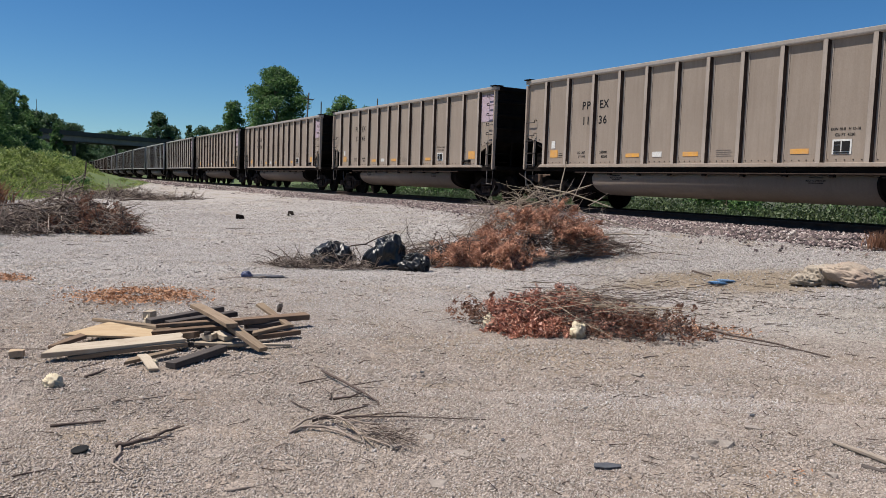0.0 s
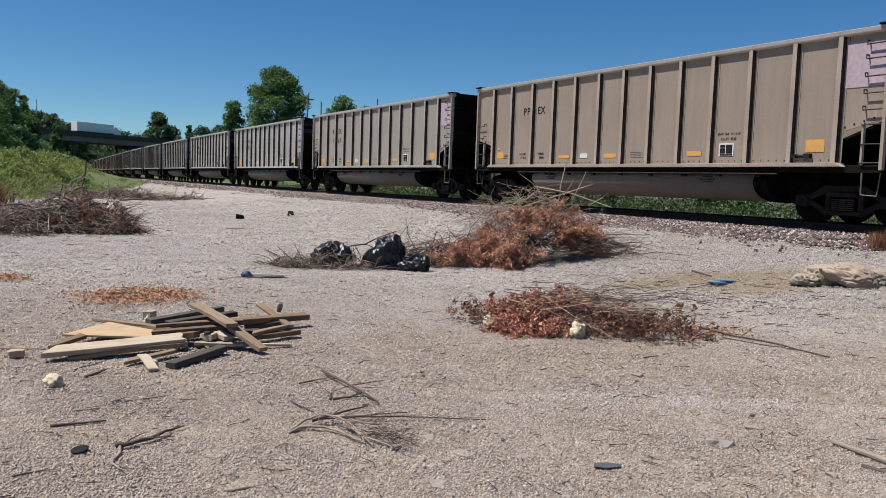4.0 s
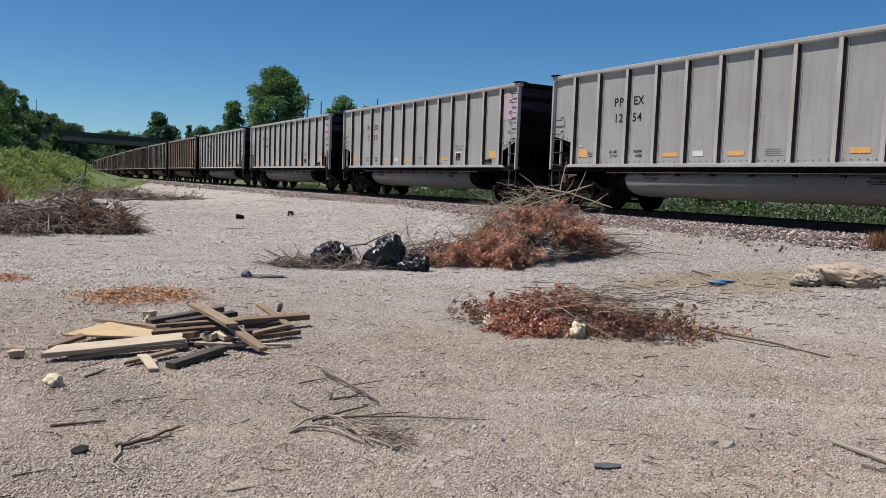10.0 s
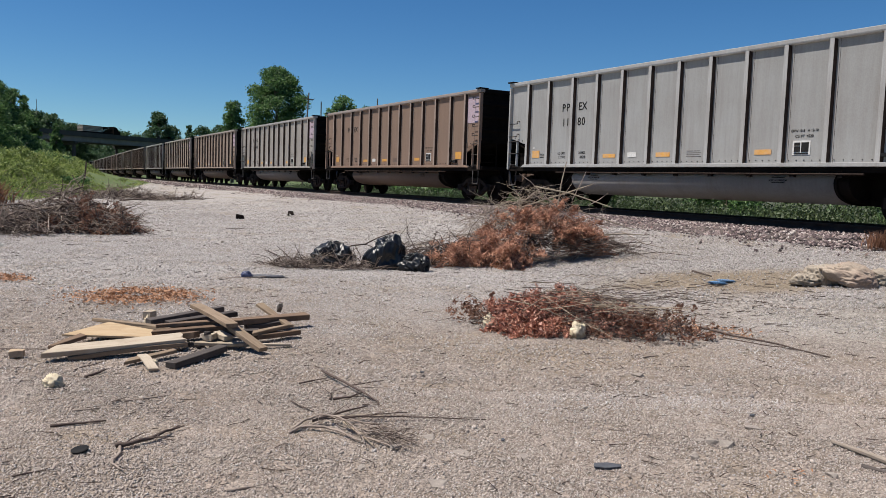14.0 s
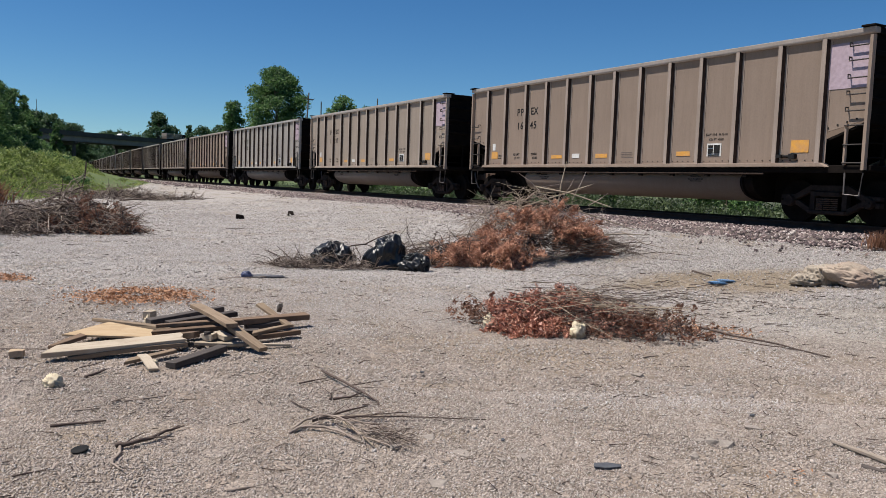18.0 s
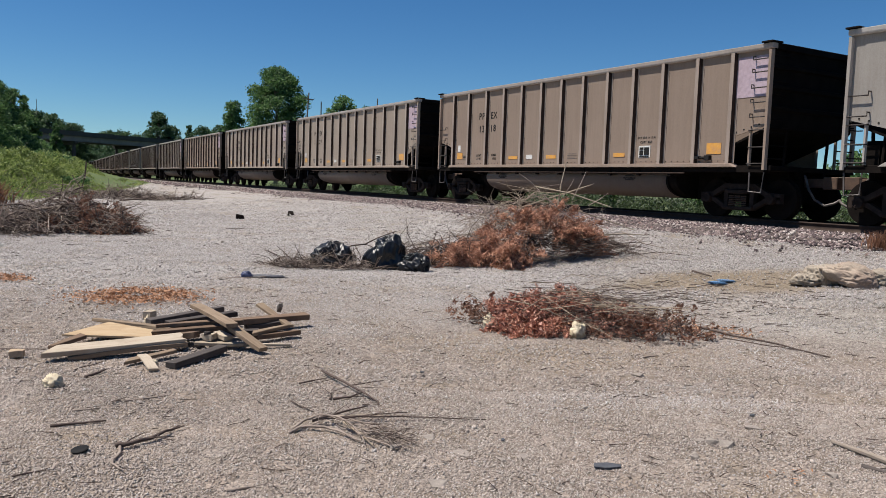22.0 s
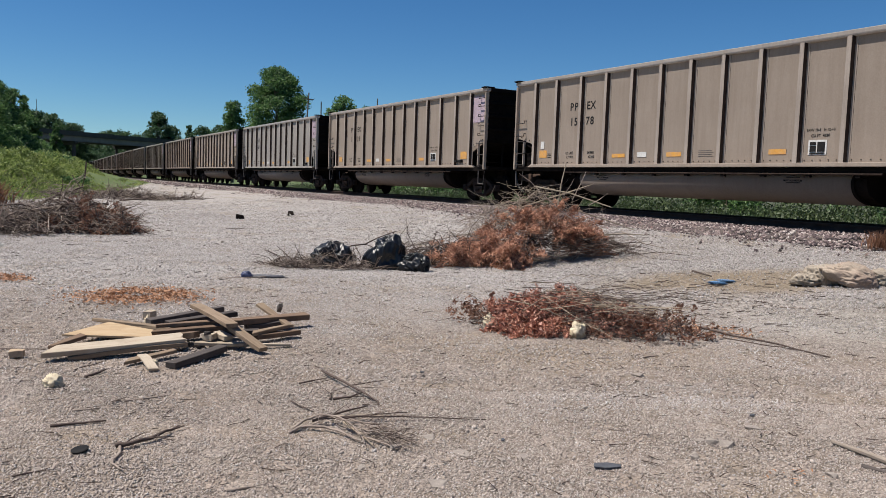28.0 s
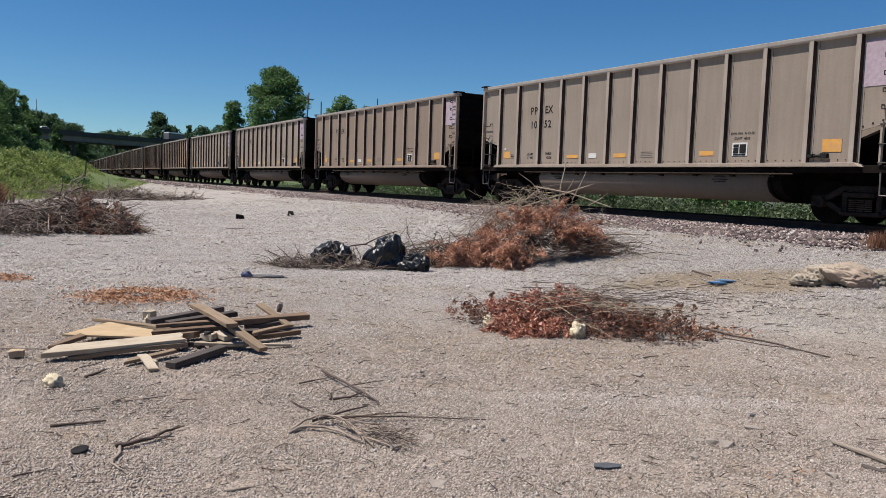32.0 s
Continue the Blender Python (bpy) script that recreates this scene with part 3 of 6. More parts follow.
        prism(bm, [(e * 7.66, -0.16), (e * 8.02, -0.20), (e * 8.08, -0.04), (e * 7.93, 0.02), (e * 8.08, 0.17), (e * 7.9, 0.22), (e * 7.66, 0.12)], 2, 0.72, 1.0)
        part("coupler", bm, RUSTY, car, bevel=0.015)
        bm = bmesh.new()
        tube(bm, [(e * 7.3, -0.30, 1.02), (e * 7.36, -0.34, 0.95), (e * 7.46, -0.36, 0.72), (e * 7.62, -0.34, 0.48), (e * 7.82, -0.28, 0.36), (e * 8.0, -0.2, 0.42), (e * 8.1, -0.15, 0.5)], 0.028, 7)
        part("air_hose", bm, GRAB, car, smooth=True)
        # ladders on both sides of this end
        for sgn in (-1, 1):
            bm = bmesh.new()
            y = sgn * 1.56
            box(bm, e * 7.15, e * 7.215, sgn * 1.5, sgn * 1.60, 1.10, 3.70)
            box(bm, e * 6.74, e * 6.78, sgn * 1.5, sgn * 1.57, 1.20, 2.02)
            lad = part("ladder_stile", bm, PAINT, car)
            zs = ([3.60, 3.32, 2.98, 2.66, 2.34] if e > 0 else [2.62, 2.22]) + [1.98, 1.60, 1.24]
            for z in zs if near and sgn < 0 else ():
                bm = bmesh.new()
                ladder_rung(bm, e * 6.74, e * 7.17, z, sgn * 1.5, -sgn * 0.085, 0.015, 0.075 if z > 2.1 else 0.0)
                part("grab_iron", bm, DARK_IRON, lad)
            bm = bmesh.new()
            for k in range(9):
                z = 1.35 + k * 0.28
                tube(bm, [(e * 7.16, sgn * 1.42, z), (e * 7.27, sgn * 1.42, z), (e * 7.27, sgn * 1.0, z), (e * 7.16, sgn * 1.0, z)], 0.013, 5)
            tagged(part("end_ladder", bm, BLACK_STEEL, lad), kind="stuff")
            bm = bmesh.new()
            tube(bm, [(e * 6.78, sgn * 1.52, 1.12), (e * 6.80, sgn * 1.54, 0.62), (e * 7.12, sgn * 1.54, 0.60), (e * 7.17, sgn * 1.52, 1.12)], 0.019, 6)
            part("stirrup_step", bm, GRAB, lad)
    # brake gear over the rear platform
    bm = bmesh.new()
    tube(bm, [(-7.1, -0.9, 1.55), (-6.4, -0.9, 1.55)], 0.16, 12)
    tube(bm, [(-6.75, -0.2, 1.42), (-6.3, -0.2, 1.42)], 0.12, 10)
    box(bm, -6.9, -6.6, -1.3, -1.05, 1.2, 1.6)
    tube(bm, [(-6.5, -1.35, 1.2), (-6.5, -1.3, 1.9)], 0.03, 6)
    part("brake_cylinder", bm, BLACK_STEEL, car)
    # bathtub floors between the bogies
    bm = bmesh.new()
    half = [(1.28, 1.12), (1.285, 1.04), (1.35, 1.01), (1.40, 0.965), (1.432, 0.91), (1.44, 0.85), (1.425, 0.77), (1.385, 0.69), (1.32, 0.615), (1.23, 0.55), (1.11, 0.495), (0.95, 0.445), (0.75, 0.415), (0.5, 0.40)]
    out = [(-a, b) for a, b in half] + half[::-1]
    prism(bm, out, 0, -4.15, 4.25)
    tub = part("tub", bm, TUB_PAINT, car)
    for f in tub.data.polygons:
        f.use_smooth = abs(f.normal.x) < 0.5
    for x in (-4.15, 4.25):
        e = 1 if x > 0 else -1
        bm = bmesh.new()
        prism(bm, [(a * 1.008, b if b > 1 else b - 0.008) for a, b in out], 0, x - e * 0.05, x + e * 0.012)
        prism(bm, [(a * 0.97, b + 0.02) for a, b in out], 0, x + e * 0.012, x + e * 0.25)
        part("tub_end", bm, BLACK_STEEL, tub)
    bm = bmesh.new()
    box(bm, -HALF + 0.1, HALF - 0.1, -0.2, 0.2, 0.72, 1.1)
    part("centre_sill", bm, BLACK_STEEL, car)
    bm = bmesh.new()
    box(bm, -6.2, 6.2, -1.46, 1.46, 1.13, 1.24)
    part("floor_sheet", bm, BLACK_STEEL, car)
    for x in (-6.17, 6.17):
        build_truck(car, x)
    # markings on the side towards the lot
    part("lilac_patch", plate(6.27, 7.14, 2.72, 3.62), PINK, car, "faded lilac paint patch")
    for x0, x1, z0, z1 in ((-5.98, -5.62, 1.46, 1.68), (-2.72, -2.22, 1.43, 1.53), (-0.72, -0.24, 1.43, 1.54), (2.28, 2.72, 1.44, 1.55), (5.5, 5.93, 1.47, 1.73)):
        part("orange_sticker", plate(x0, x1, z0, z1), ORANGE, car, "orange reflective sticker")
    part("white_sticker", plate(-1.75, -1.42, 1.43, 1.56), WHITE, car)
    frame_plate = part("data_placard", plate(3.24, 3.66, 1.42, 1.72), WHITE, car, "white-framed black data placard")
    for x0, x1, z0, z1 in ((3.28, 3.42, 1.48, 1.60), (3.28, 3.42, 1.615, 1.68), (3.45, 3.62, 1.48, 1.68), (3.28, 3.62, 1.435, 1.462)):
        part("placard_panel", plate(x0, x1, z0, z1, -1.512), INK, frame_plate)
    bm = bmesh.new()
    tube(bm, [(5.28, -1.54, 1.39), (5.62, -1.54, 1.39)], 0.03, 8)
    box(bm, 5.22, 5.34, -1.60, -1.5, 1.36, 1.43)
    box(bm, 5.52, 5.66, -1.60, -1.5, 1.34, 1.44)
    part("retainer_valve", bm, INK, car)
    if not near:
        return car
    for k in range(3):
        part("stencil_line", plate(-5.58, -5.40, 1.46 + 0.05 * k, 1.478 + 0.05 * k, -1.502, 0.003), INK, car)
    for k in range(4):
        part("stencil_line", plate(0.30, 0.76 - 0.05 * (k % 2), 1.42 + 0.045 * k, 1.429 + 0.045 * k, -1.502, 0.003), GRAB, car)
    tagged(part("lettering", writing("EXW 10-8   H 12-10", 0.075), None, car, at=pose(3.50, -1.506, 1.925)), kind="stuff")
    tagged(part("lettering", writing("CU FT  4520", 0.08), None, car, at=pose(3.50, -1.506, 1.81)), kind="stuff")
    for x in (2.88, -3.12):
        tagged(part("lettering", writing("MAX ALUMINUM", 0.06), None, car, at=pose(x, -1.443, 0.88)), kind="stuff")
    for k in (0, 2):
        part("stencil_line", plate(2.72 - 0.05 * (k % 2), 3.05 + 0.06 * (k % 2), 0.937 - 0.055 * k, 0.955 - 0.055 * k, -1.436, 0.008), INK, car)
        part("stencil_line", plate(-3.27 - 0.06 * (k % 2), -2.97 + 0.07 * (k % 2), 0.937 - 0.055 * k, 0.955 - 0.055 * k, -1.436, 0.008), INK, car)
    for k, ch in enumerate("PPEX"):
        part("letter", writing(ch, 0.31), None, car, at=pose((-4.52, -4.325, -3.79, -3.595)[k], -1.506, 2.90))
    for text, x, z in (("LD LMT", -4.55, 1.58), ("LT WT", -4.52, 1.46), ("243800", -3.62, 1.58), ("42200", -3.58, 1.46)):
        tagged(part("lettering", writing(text, 0.10), None, car, at=pose(x, -1.506, z)), kind="stuff")
    return car


GREY, STONE, TAN, BROWN, RUST = (0.415, 0.413, 0.402), (0.385, 0.355, 0.322), (0.385, 0.318, 0.262), (0.335, 0.258, 0.205), (0.28, 0.193, 0.146)
# fleet number and tint, in the order in which the cars pass; those never read stay without
FLEET = [("1136", TAN), ("1348", TAN), ("1104", TAN), ("", TAN), ("1563", STONE), ("1258", GREY), ("1259", GREY), ("1254", GREY), ("1255", GREY), ("1256", GREY), ("1180", GREY),
         ("", RUST), ("1494", STONE), ("1645", BROWN), ("1537", TAN), ("1302", STONE), ("1318", BROWN), ("1527", TAN), ("1374", TAN), ("", BROWN), ("1578", TAN), ("1639", TAN), ("1580", STONE), ("1052", TAN)]
FLEET += [("", c) for c in (BROWN, TAN, TAN, BROWN, RUST, TAN, BROWN, TAN, RUST, BROWN, TAN, BROWN, TAN, TAN, BROWN, TAN, RUST, TAN)]


def dirt_words(c):
    return {GREY: "clean pale grey", STONE: "dusty grey", TAN: "tan dust-stained", BROWN: "brown-stained", RUST: "rust-brown stained"}[c]


def build_train():
    first = build_car()
    tail = build_car(False)
    cars = [first] + [copy_thing(first, pose(0, 0, 0)) for _ in FLEET[1:27]] + [tail] + [copy_thing(tail, pose(0, 0, 0)) for _ in FLEET[28:]]
    for car, (number, tint) in zip(cars, FLEET):
        tagged(car, dirt_words(tint) + " aluminium coal gondola car with ribbed sides")
        for o in car.children_recursive:
            # posts, chords, sills and stiles paler than the sheets; posts, chords also greyer
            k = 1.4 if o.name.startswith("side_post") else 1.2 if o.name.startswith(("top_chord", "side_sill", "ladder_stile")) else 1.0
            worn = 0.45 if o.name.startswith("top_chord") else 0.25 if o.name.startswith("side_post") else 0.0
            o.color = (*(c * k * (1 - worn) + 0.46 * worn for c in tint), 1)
        if tint in (TAN, BROWN) and number not in ("1104", "1052", "1639", ""):
            part("white_label", plate(-5.93, -5.76, 1.73, 1.95), WHITE, car, "small white paper label")
        else:
            part("white_label", plate(-5.96, -5.88, 1.74, 1.79), WHITE, car, "tiny white paper label")
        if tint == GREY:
            # these patches carry the front end's shade in their dark tone
            part("lilac_end_patch", box_mesh("lilac_end_patch", HALF - 0.05, HALF - 0.042, -1.46, 1.46, 2.99, 3.29, SHADED_LILAC), None, car, "lilac paint on the end sheet, toned down for shade and soot")
            part("lilac_end_patch", box_mesh("lilac_end_patch", HALF - 0.05, HALF - 0.042, -1.46, 1.46, 3.44, 3.71, SHADED_LILAC), None, car, "lilac paint on the end sheet, toned down for shade and soot")
        if number:
            for k, ch in enumerate(number):
                part("digit", writing(ch, 0.31), None, car, at=pose((-4.50, -4.315, -3.80, -3.615)[k], -1.506, 2.47))
    return cars


CARS = build_train()


def ahead(t):
    """How far the first car's centre has run along the track at t: the train slowly gains speed; the small swings of
    gain are set to fit the camera's view.
    """
    gain = np.interp(t, [0, 1, 2, 3, 6, 7, 8, 9, 10, 10.6, 12, 13, 14.5, 18, 19, 20, 21, 22, 23, 24, 25, 28, 29, 30, 31, 32],
                     [0.50, 0.32, 0.33, 0.13, 0.09, 0.11, -0.02, -0.05, -0.08, -0.11, 0.10, 0.09, 0.17, 0.31, 0.38, 0.44, 0.47, 0.51, 0.63, 0.70, 0.78, 1.06, 1.20, 1.38, 1.50, 1.59])
    return 14.364 + 11.518 * t + gain


def car_pose(s):
    a, b = on_line(s - 6.17), on_line(s + 6.17)
    d = b - a
    c = (a + b) / 2
    return Matrix.Translation((c.x, c.y, RAIL)) @ Matrix.Rotation(math.atan2(d.y, d.x), 4, "Z")


# ---- woods, weeds, overpass ----
def crown_mesh(name, lobes, leaves, size, mat, rng):
    """Leaves on the shells of many overlapping lobes (x, y, z, rx, rz), thinner inside."""
    w = np.array([l[3] ** 2 * l[4] for l in lobes])
    pick = rng.choice(len(lobes), leaves, p=w / w.sum())
    L = np.array(lobes)[pick]
    d = rng.normal(size=(leaves, 3))
    d /= np.linalg.norm(d, axis=1)[:, None]
    d[:, 2] = np.where(d[:, 2] < -0.35, -d[:, 2], d[:, 2])
    r = 1 - rng.beta(1.2, 3.2, leaves) * 0.75 + rng.normal(0, 0.16, leaves)
    p = L[:, :3] + d * r[:, None] * L[:, [3, 3, 4]]
    return scatter(name, p, rng.uniform(0.6, 1.4, leaves) * size, LEAF_SHAPE, mat, rng=rng, jitter=0.2)


def tree(x, y, z, height, width, leaves, label, leaf=0.26, low=0.22, cone=0.0, mat=None, seed=1, name="tree", lobes_n=44):
    rng = np.random.default_rng(seed)
    t = thing(name, label, "tree", pose(x, y, z))
    bm = bmesh.new()
    top = height * 0.8
    tube(bm, [(0, 0, -0.4), (0.05 * height * 0.2, 0, height * 0.3), (rng.normal(0, 0.2), rng.normal(0, 0.2), top)], [height * 0.022, height * 0.016, height * 0.005], 8)
    lobes = []
    for k in range(lobes_n):
        h = low + (1 - low) * (k + 0.5) / lobes_n
        full = math.sin(math.pi * min(1, 0.16 + 0.84 * (h - low) / (1 - low)) ** 0.75) ** 0.6 if not cone else max(0.1, 1 - (h - low) / (1 - low)) ** cone
        a = k * 2.4 + rng.uniform(-0.5, 0.5)
        rr = width / 2 * 1.15 * full * rng.uniform(0.35, 0.95)
        rad = width * rng.uniform(0.12, 0.22) * (0.6 + 0.4 * full)
        px, py, pz = rr * math.cos(a), rr * math.sin(a), min(h * height, height - rad * 0.8)
        lobes.append((px, py, pz, rad, rad * rng.uniform(0.7, 1.1)))
        if k % 2 == 0:
            tube(bm, [(0, 0, max(0.1, pz - height * 0.15)), (px * 0.5, py * 0.5, pz - height * 0.05), (px, py, pz)], [height * 0.008, height * 0.005, height * 0.002], 5)
    part("trunk", bm, BARK, t)
    tagged(part("crown", crown_mesh("crown", lobes, leaves, leaf, mat or LEAF, rng), None, t), kind="stuff")
    return t


def spot(px, d):
    """A place d metres ahead, by its bearing: px is the bearing's offset per metre ahead times 1000."""
    return px / 1000 * d, d


def plant_woods():
    rows = (  # bearing, ahead, foot, height, width, leaves, cone
        (-213, 110, 0, 16.4, 8.7, 42000, 0.0, "tall full broad-leaved tree behind the train"),
        (-268, 130, 0, 13.6, 5.6, 8000, 0.6, "narrow dark green tree behind the train"),
        (-131, 122, 0, 14.2, 7.6, 10000, 0.0, "rounded broad-leaved tree behind the train"),
        (-100, 126, 0, 13.2, 5.0, 5000, 0.0, "low rounded tree behind the train"),
        (-80, 132, 0, 13.4, 4.6, 5000, 0.0, "low rounded tree behind the train"),
        (-360, 300, 0, 24.5, 13.0, 9000, 0.0, "large tree with a broken crown beyond the overpass"),
        (-345, 310, 0, 20.0, 12.0, 5000, 0.0, "dense tree beyond the overpass"),
        (-322, 230, 0, 15.6, 4.6, 3000, 0.9, "small pointed tree beyond the overpass"),
        (-305, 220, 0, 14.6, 10.0, 5000, 0.0, "spreading tree beyond the overpass"),
        (-283, 200, 0, 14.0, 8.0, 5000, 0.0, "spreading tree behind the train"),
        (-402, 330, 0, 18.6, 16.0, 5000, 0.0, "wide tree beyond the overpass"),
        (-425, 340, 0, 18.8, 14.0, 5000, 0.0, "wide tree beyond the overpass"),
        (-440, 350, 0, 14.0, 16.0, 4000, 0.0, "shaded tree under the overpass"),
        (-385, 335, 0, 17.0, 14.0, 5000, 0.0, "wide tree beyond the overpass"),
        (-566, 96, 1.5, 10.4, 6.4, 12000, 0.0, "dark dense tree on the weedy bank"),
        (-552, 104, 1.5, 9.4, 3.6, 6000, 0.0, "dark dense tree on the weedy bank"),
        (-575, 88, 1.5, 7.6, 6.0, 8000, 0.0, "dark dense tree on the weedy bank"),
        (-541, 104, 1.5, 10.3, 4.6, 12000, 0.0, "dark dense tree on the weedy bank"),
        (-527, 110, 1.5, 8.0, 4.4, 9000, 0.0, "dark leafy tree on the weedy bank"),
        (-545, 98, 1.2, 5.6, 7.0, 9000, 0.0, "dark leafy shrub on the weedy bank"),
        (-517, 118, 1.2, 4.0, 5.0, 6000, 0.0, "dark leafy shrub on the weedy bank"),
        (-514, 262, 0.0, 20.6, 13.0, 9000, 0.0, "leafy tree behind the overpass"),
        (-530, 262, 0.0, 20.6, 14.0, 8000, 0.0, "leafy tree behind the overpass"),
        (-489, 116, 1.2, 7.0, 1.7, 5000, 0.0, "narrow vine-hung tree before the overpass"),
        (-494, 262, 0.0, 19.8, 11.0, 7000, 0.0, "feathery tree behind the overpass"),
        (-472, 262, 0.0, 16.8, 13.0, 7000, 0.0, "tree behind the overpass"),
        (-535, 140, 1.2, 6.0, 9.0, 6000, 0.0, "dark shrub before the overpass"),
        (-512, 150, 1.0, 5.4, 8.0, 8000, 0.0, "dark shrub before the overpass"),
        (-488, 165, 0.8, 3.0, 7.0, 5000, 0.0, "low shrub beside the overpass pier"),
        (-468, 300, 0.0, 9.5, 16.0, 5000, 0.0, "shaded tree under the overpass"),
        (-455, 310, 0.0, 9.0, 16.0, 5000, 0.0, "shaded tree under the overpass"),
    )
    for k, (b, d, z, h, w, n, cone, label) in enumerate(rows):
        x, y = spot(b, d)
        tree(x, y, z, h, w, n if n > 20000 else int(n * 1.45), label, leaf=0.0011 * d + 0.025, low=0.12 if d < 105 or d > 290 else 0.2, cone=cone, mat=FAR_LEAF if d > 140 else LEAF, seed=20 + k, lobes_n=64 if n >= 20000 else 44)
    rng = np.random.default_rng(3)
    for k in range(22):
        s = -34 + k * 4.3 + rng.uniform(-1.5, 1.5)
        p = on_line(s, -rng.uniform(9, 13) if k % 2 else -rng.uniform(18, 27))
        tree(p.x, p.y, 0.3, rng.uniform(1.3, 2.0) if k % 2 else rng.uniform(3.4, 4.8), rng.uniform(3.2, 4.6), 2600, "low green shrub behind the railway track", leaf=0.11, low=0.05, seed=80 + k, name="shrub", lobes_n=14)


plant_woods()


def weed_mesh(name, pl, h, mat, rng, lean=0.35, broad=0.16):
    """Upright bent blades and narrow leaves at pl, each h high."""
    n = len(pl)
    a = rng.uniform(0, 2 * math.pi, n)
    side = np.stack([np.cos(a), np.sin(a), np.zeros(n)], 1) * (h * broad)[:, None]
    tip = rng.normal(0, lean, (n, 2))
    up = np.stack([tip[:, 0], tip[:, 1], np.ones(n)], 1) * h[:, None]
    mid = up * np.array([0.35, 0.35, 0.55])
    v = np.stack([pl - side * 0.4, pl + mid - side, pl + up, pl + mid + side], 1)
    f = np.arange(n * 4).reshape(n, 4)
    return raw_mesh(name, v.reshape(-1, 3), f, mat)


def grow_weeds():
    rng = np.random.default_rng(5)
    n = 62000
    s = -6 - 150 * rng.beta(1.0, 2.0, n)
    over = 22 * rng.beta(0.8, 2.4, n) - 0.5
    pts = np.array([on_line(a, b) for a, b in zip(s, over + lot_edge(s))])
    pts[:, :2] += rng.normal(0, 0.3, (n, 2))
    h, _ = land(pts[:, 0], pts[:, 1])
    pts[:, 2] = h - 0.03
    clump = np.array([noise.noise((p[0] * 0.22, p[1] * 0.22, 1)) for p in pts])
    tall = rng.uniform(0.12, 0.42, n) * (1.0 + 0.8 * clump) * np.clip(0.4 + over / 5, 0.3, 1.3)
    tagged(new("weeds", weed_mesh("weeds", pts, tall, WEED, rng)), "bright green weeds covering the bank", "weeds", kind="stuff")
    n = 44000
    s = -14 - 100 * rng.beta(1.0, 1.5, n)
    over = 7.5 * rng.random(n) - 0.4
    pts = np.array([on_line(a, b) for a, b in zip(s, over + lot_edge(s))])
    h, _ = land(pts[:, 0], pts[:, 1])
    pts[:, 2] = h - 0.02
    tall = rng.uniform(0.07, 0.24, n)
    tagged(new("short_grass", weed_mesh("short_grass", pts, tall, WEED, rng, 0.5, 0.22)), "short green grass between the bank and the track", "grass", kind="stuff")
    # broad-leaved clumps among them
    spots = []
    for _ in range(330):
        s0 = -12 - 110 * rng.beta(1.0, 1.8)
        o = 14 * rng.beta(1.0, 2.0) + 0.8
        p = on_line(s0, o + float(lot_edge(s0)))
        z0 = land(np.array([p.x]), np.array([p.y]))[0][0]
        r0 = rng.uniform(0.22, 0.62) * min(1.0, 0.4 + o / 4)
        spots.append((p.x, p.y, z0 + r0 * 0.35, r0, r0 * rng.uniform(0.7, 1.2)))
    tagged(new("leafy_weeds", crown_mesh("leafy_weeds", spots, 42000, 0.075, WEED, rng)), "broad-leaved green weeds on the bank", "weeds", kind="stuff")
    # darker bushy growth here and there
    spots = []
    for _ in range(40):
        s0 = -22 - 90 * rng.beta(1.0, 1.6)
        o = 14 * rng.beta(1.3, 1.6) + 1.5
        p = on_line(s0, o + float(lot_edge(s0)))
        z0 = land(np.array([p.x]), np.array([p.y]))[0][0]
        r0 = rng.uniform(0.25, 0.7)
        spots.append((p.x, p.y, z0 + r0 * 0.3, r0 * 1.3, r0 * rng.uniform(0.5, 0.9)))
    tagged(new("dark_weeds", crown_mesh("dark_weeds", spots, 9000, 0.085, LEAF, rng)), "darker green bushy weeds on the bank", "weeds", kind="stuff")
    # weeds behind the track: small leaves on low clumps, and stalks
    spots = []
    for _ in range(900):
        s0, side = -62 + 108 * rng.beta(2.0, 1.2), -3.9 - 12 * rng.beta(1.0, 1.5)
        p = on_line(s0, side)
        r0 = rng.uniform(0.16, 0.42) * min(1.3, 0.35 + (-side - 3.4) / 4)
        spots.append((p.x, p.y, np.interp(-side, [3.9, 5, 14], [0.0, 0.05, 0.5]) + r0 * 0.5, r0 * 1.25, r0 * rng.uniform(0.8, 1.7)))
    tagged(new("trackside_weeds", crown_mesh("trackside_weeds", spots, 78000, 0.055, DIM_LEAF, rng)), "dense green weeds along the far side of the track", "weeds", kind="stuff")
    n = 4500
    s = -60 + 105 * rng.beta(2.0, 1.2, n)
    side = -3.7 - 12 * rng.beta(1.0, 1.6, n)
    pts = np.array([on_line(a, b, 0.0) for a, b in zip(s, side)])
    pts[:, 2] = np.interp(-side, [3.9, 5, 14], [0.0, 0.05, 0.5]) - 0.02
    tall = rng.uniform(0.2, 0.85, n) * np.clip((-side - 2.6) / 3, 0.2, 1)
    tagged(new("trackside_grass", weed_mesh("trackside_grass", pts, tall, DIM_LEAF, rng, 0.25, 0.05)), "tall green grass behind the track", "grass", kind="stuff")


grow_weeds()

U2, N2, A2 = Vector((0.404, 0.915, 0)), Vector((-0.915, 0.404, 0)), Vector((-117.5, 225.0, 0))
ROAD = Matrix(((U2.x, N2.x, 0, A2.x), (U2.y, N2.y, 0, A2.y), (0, 0, 1, 0), (0, 0, 0, 1)))


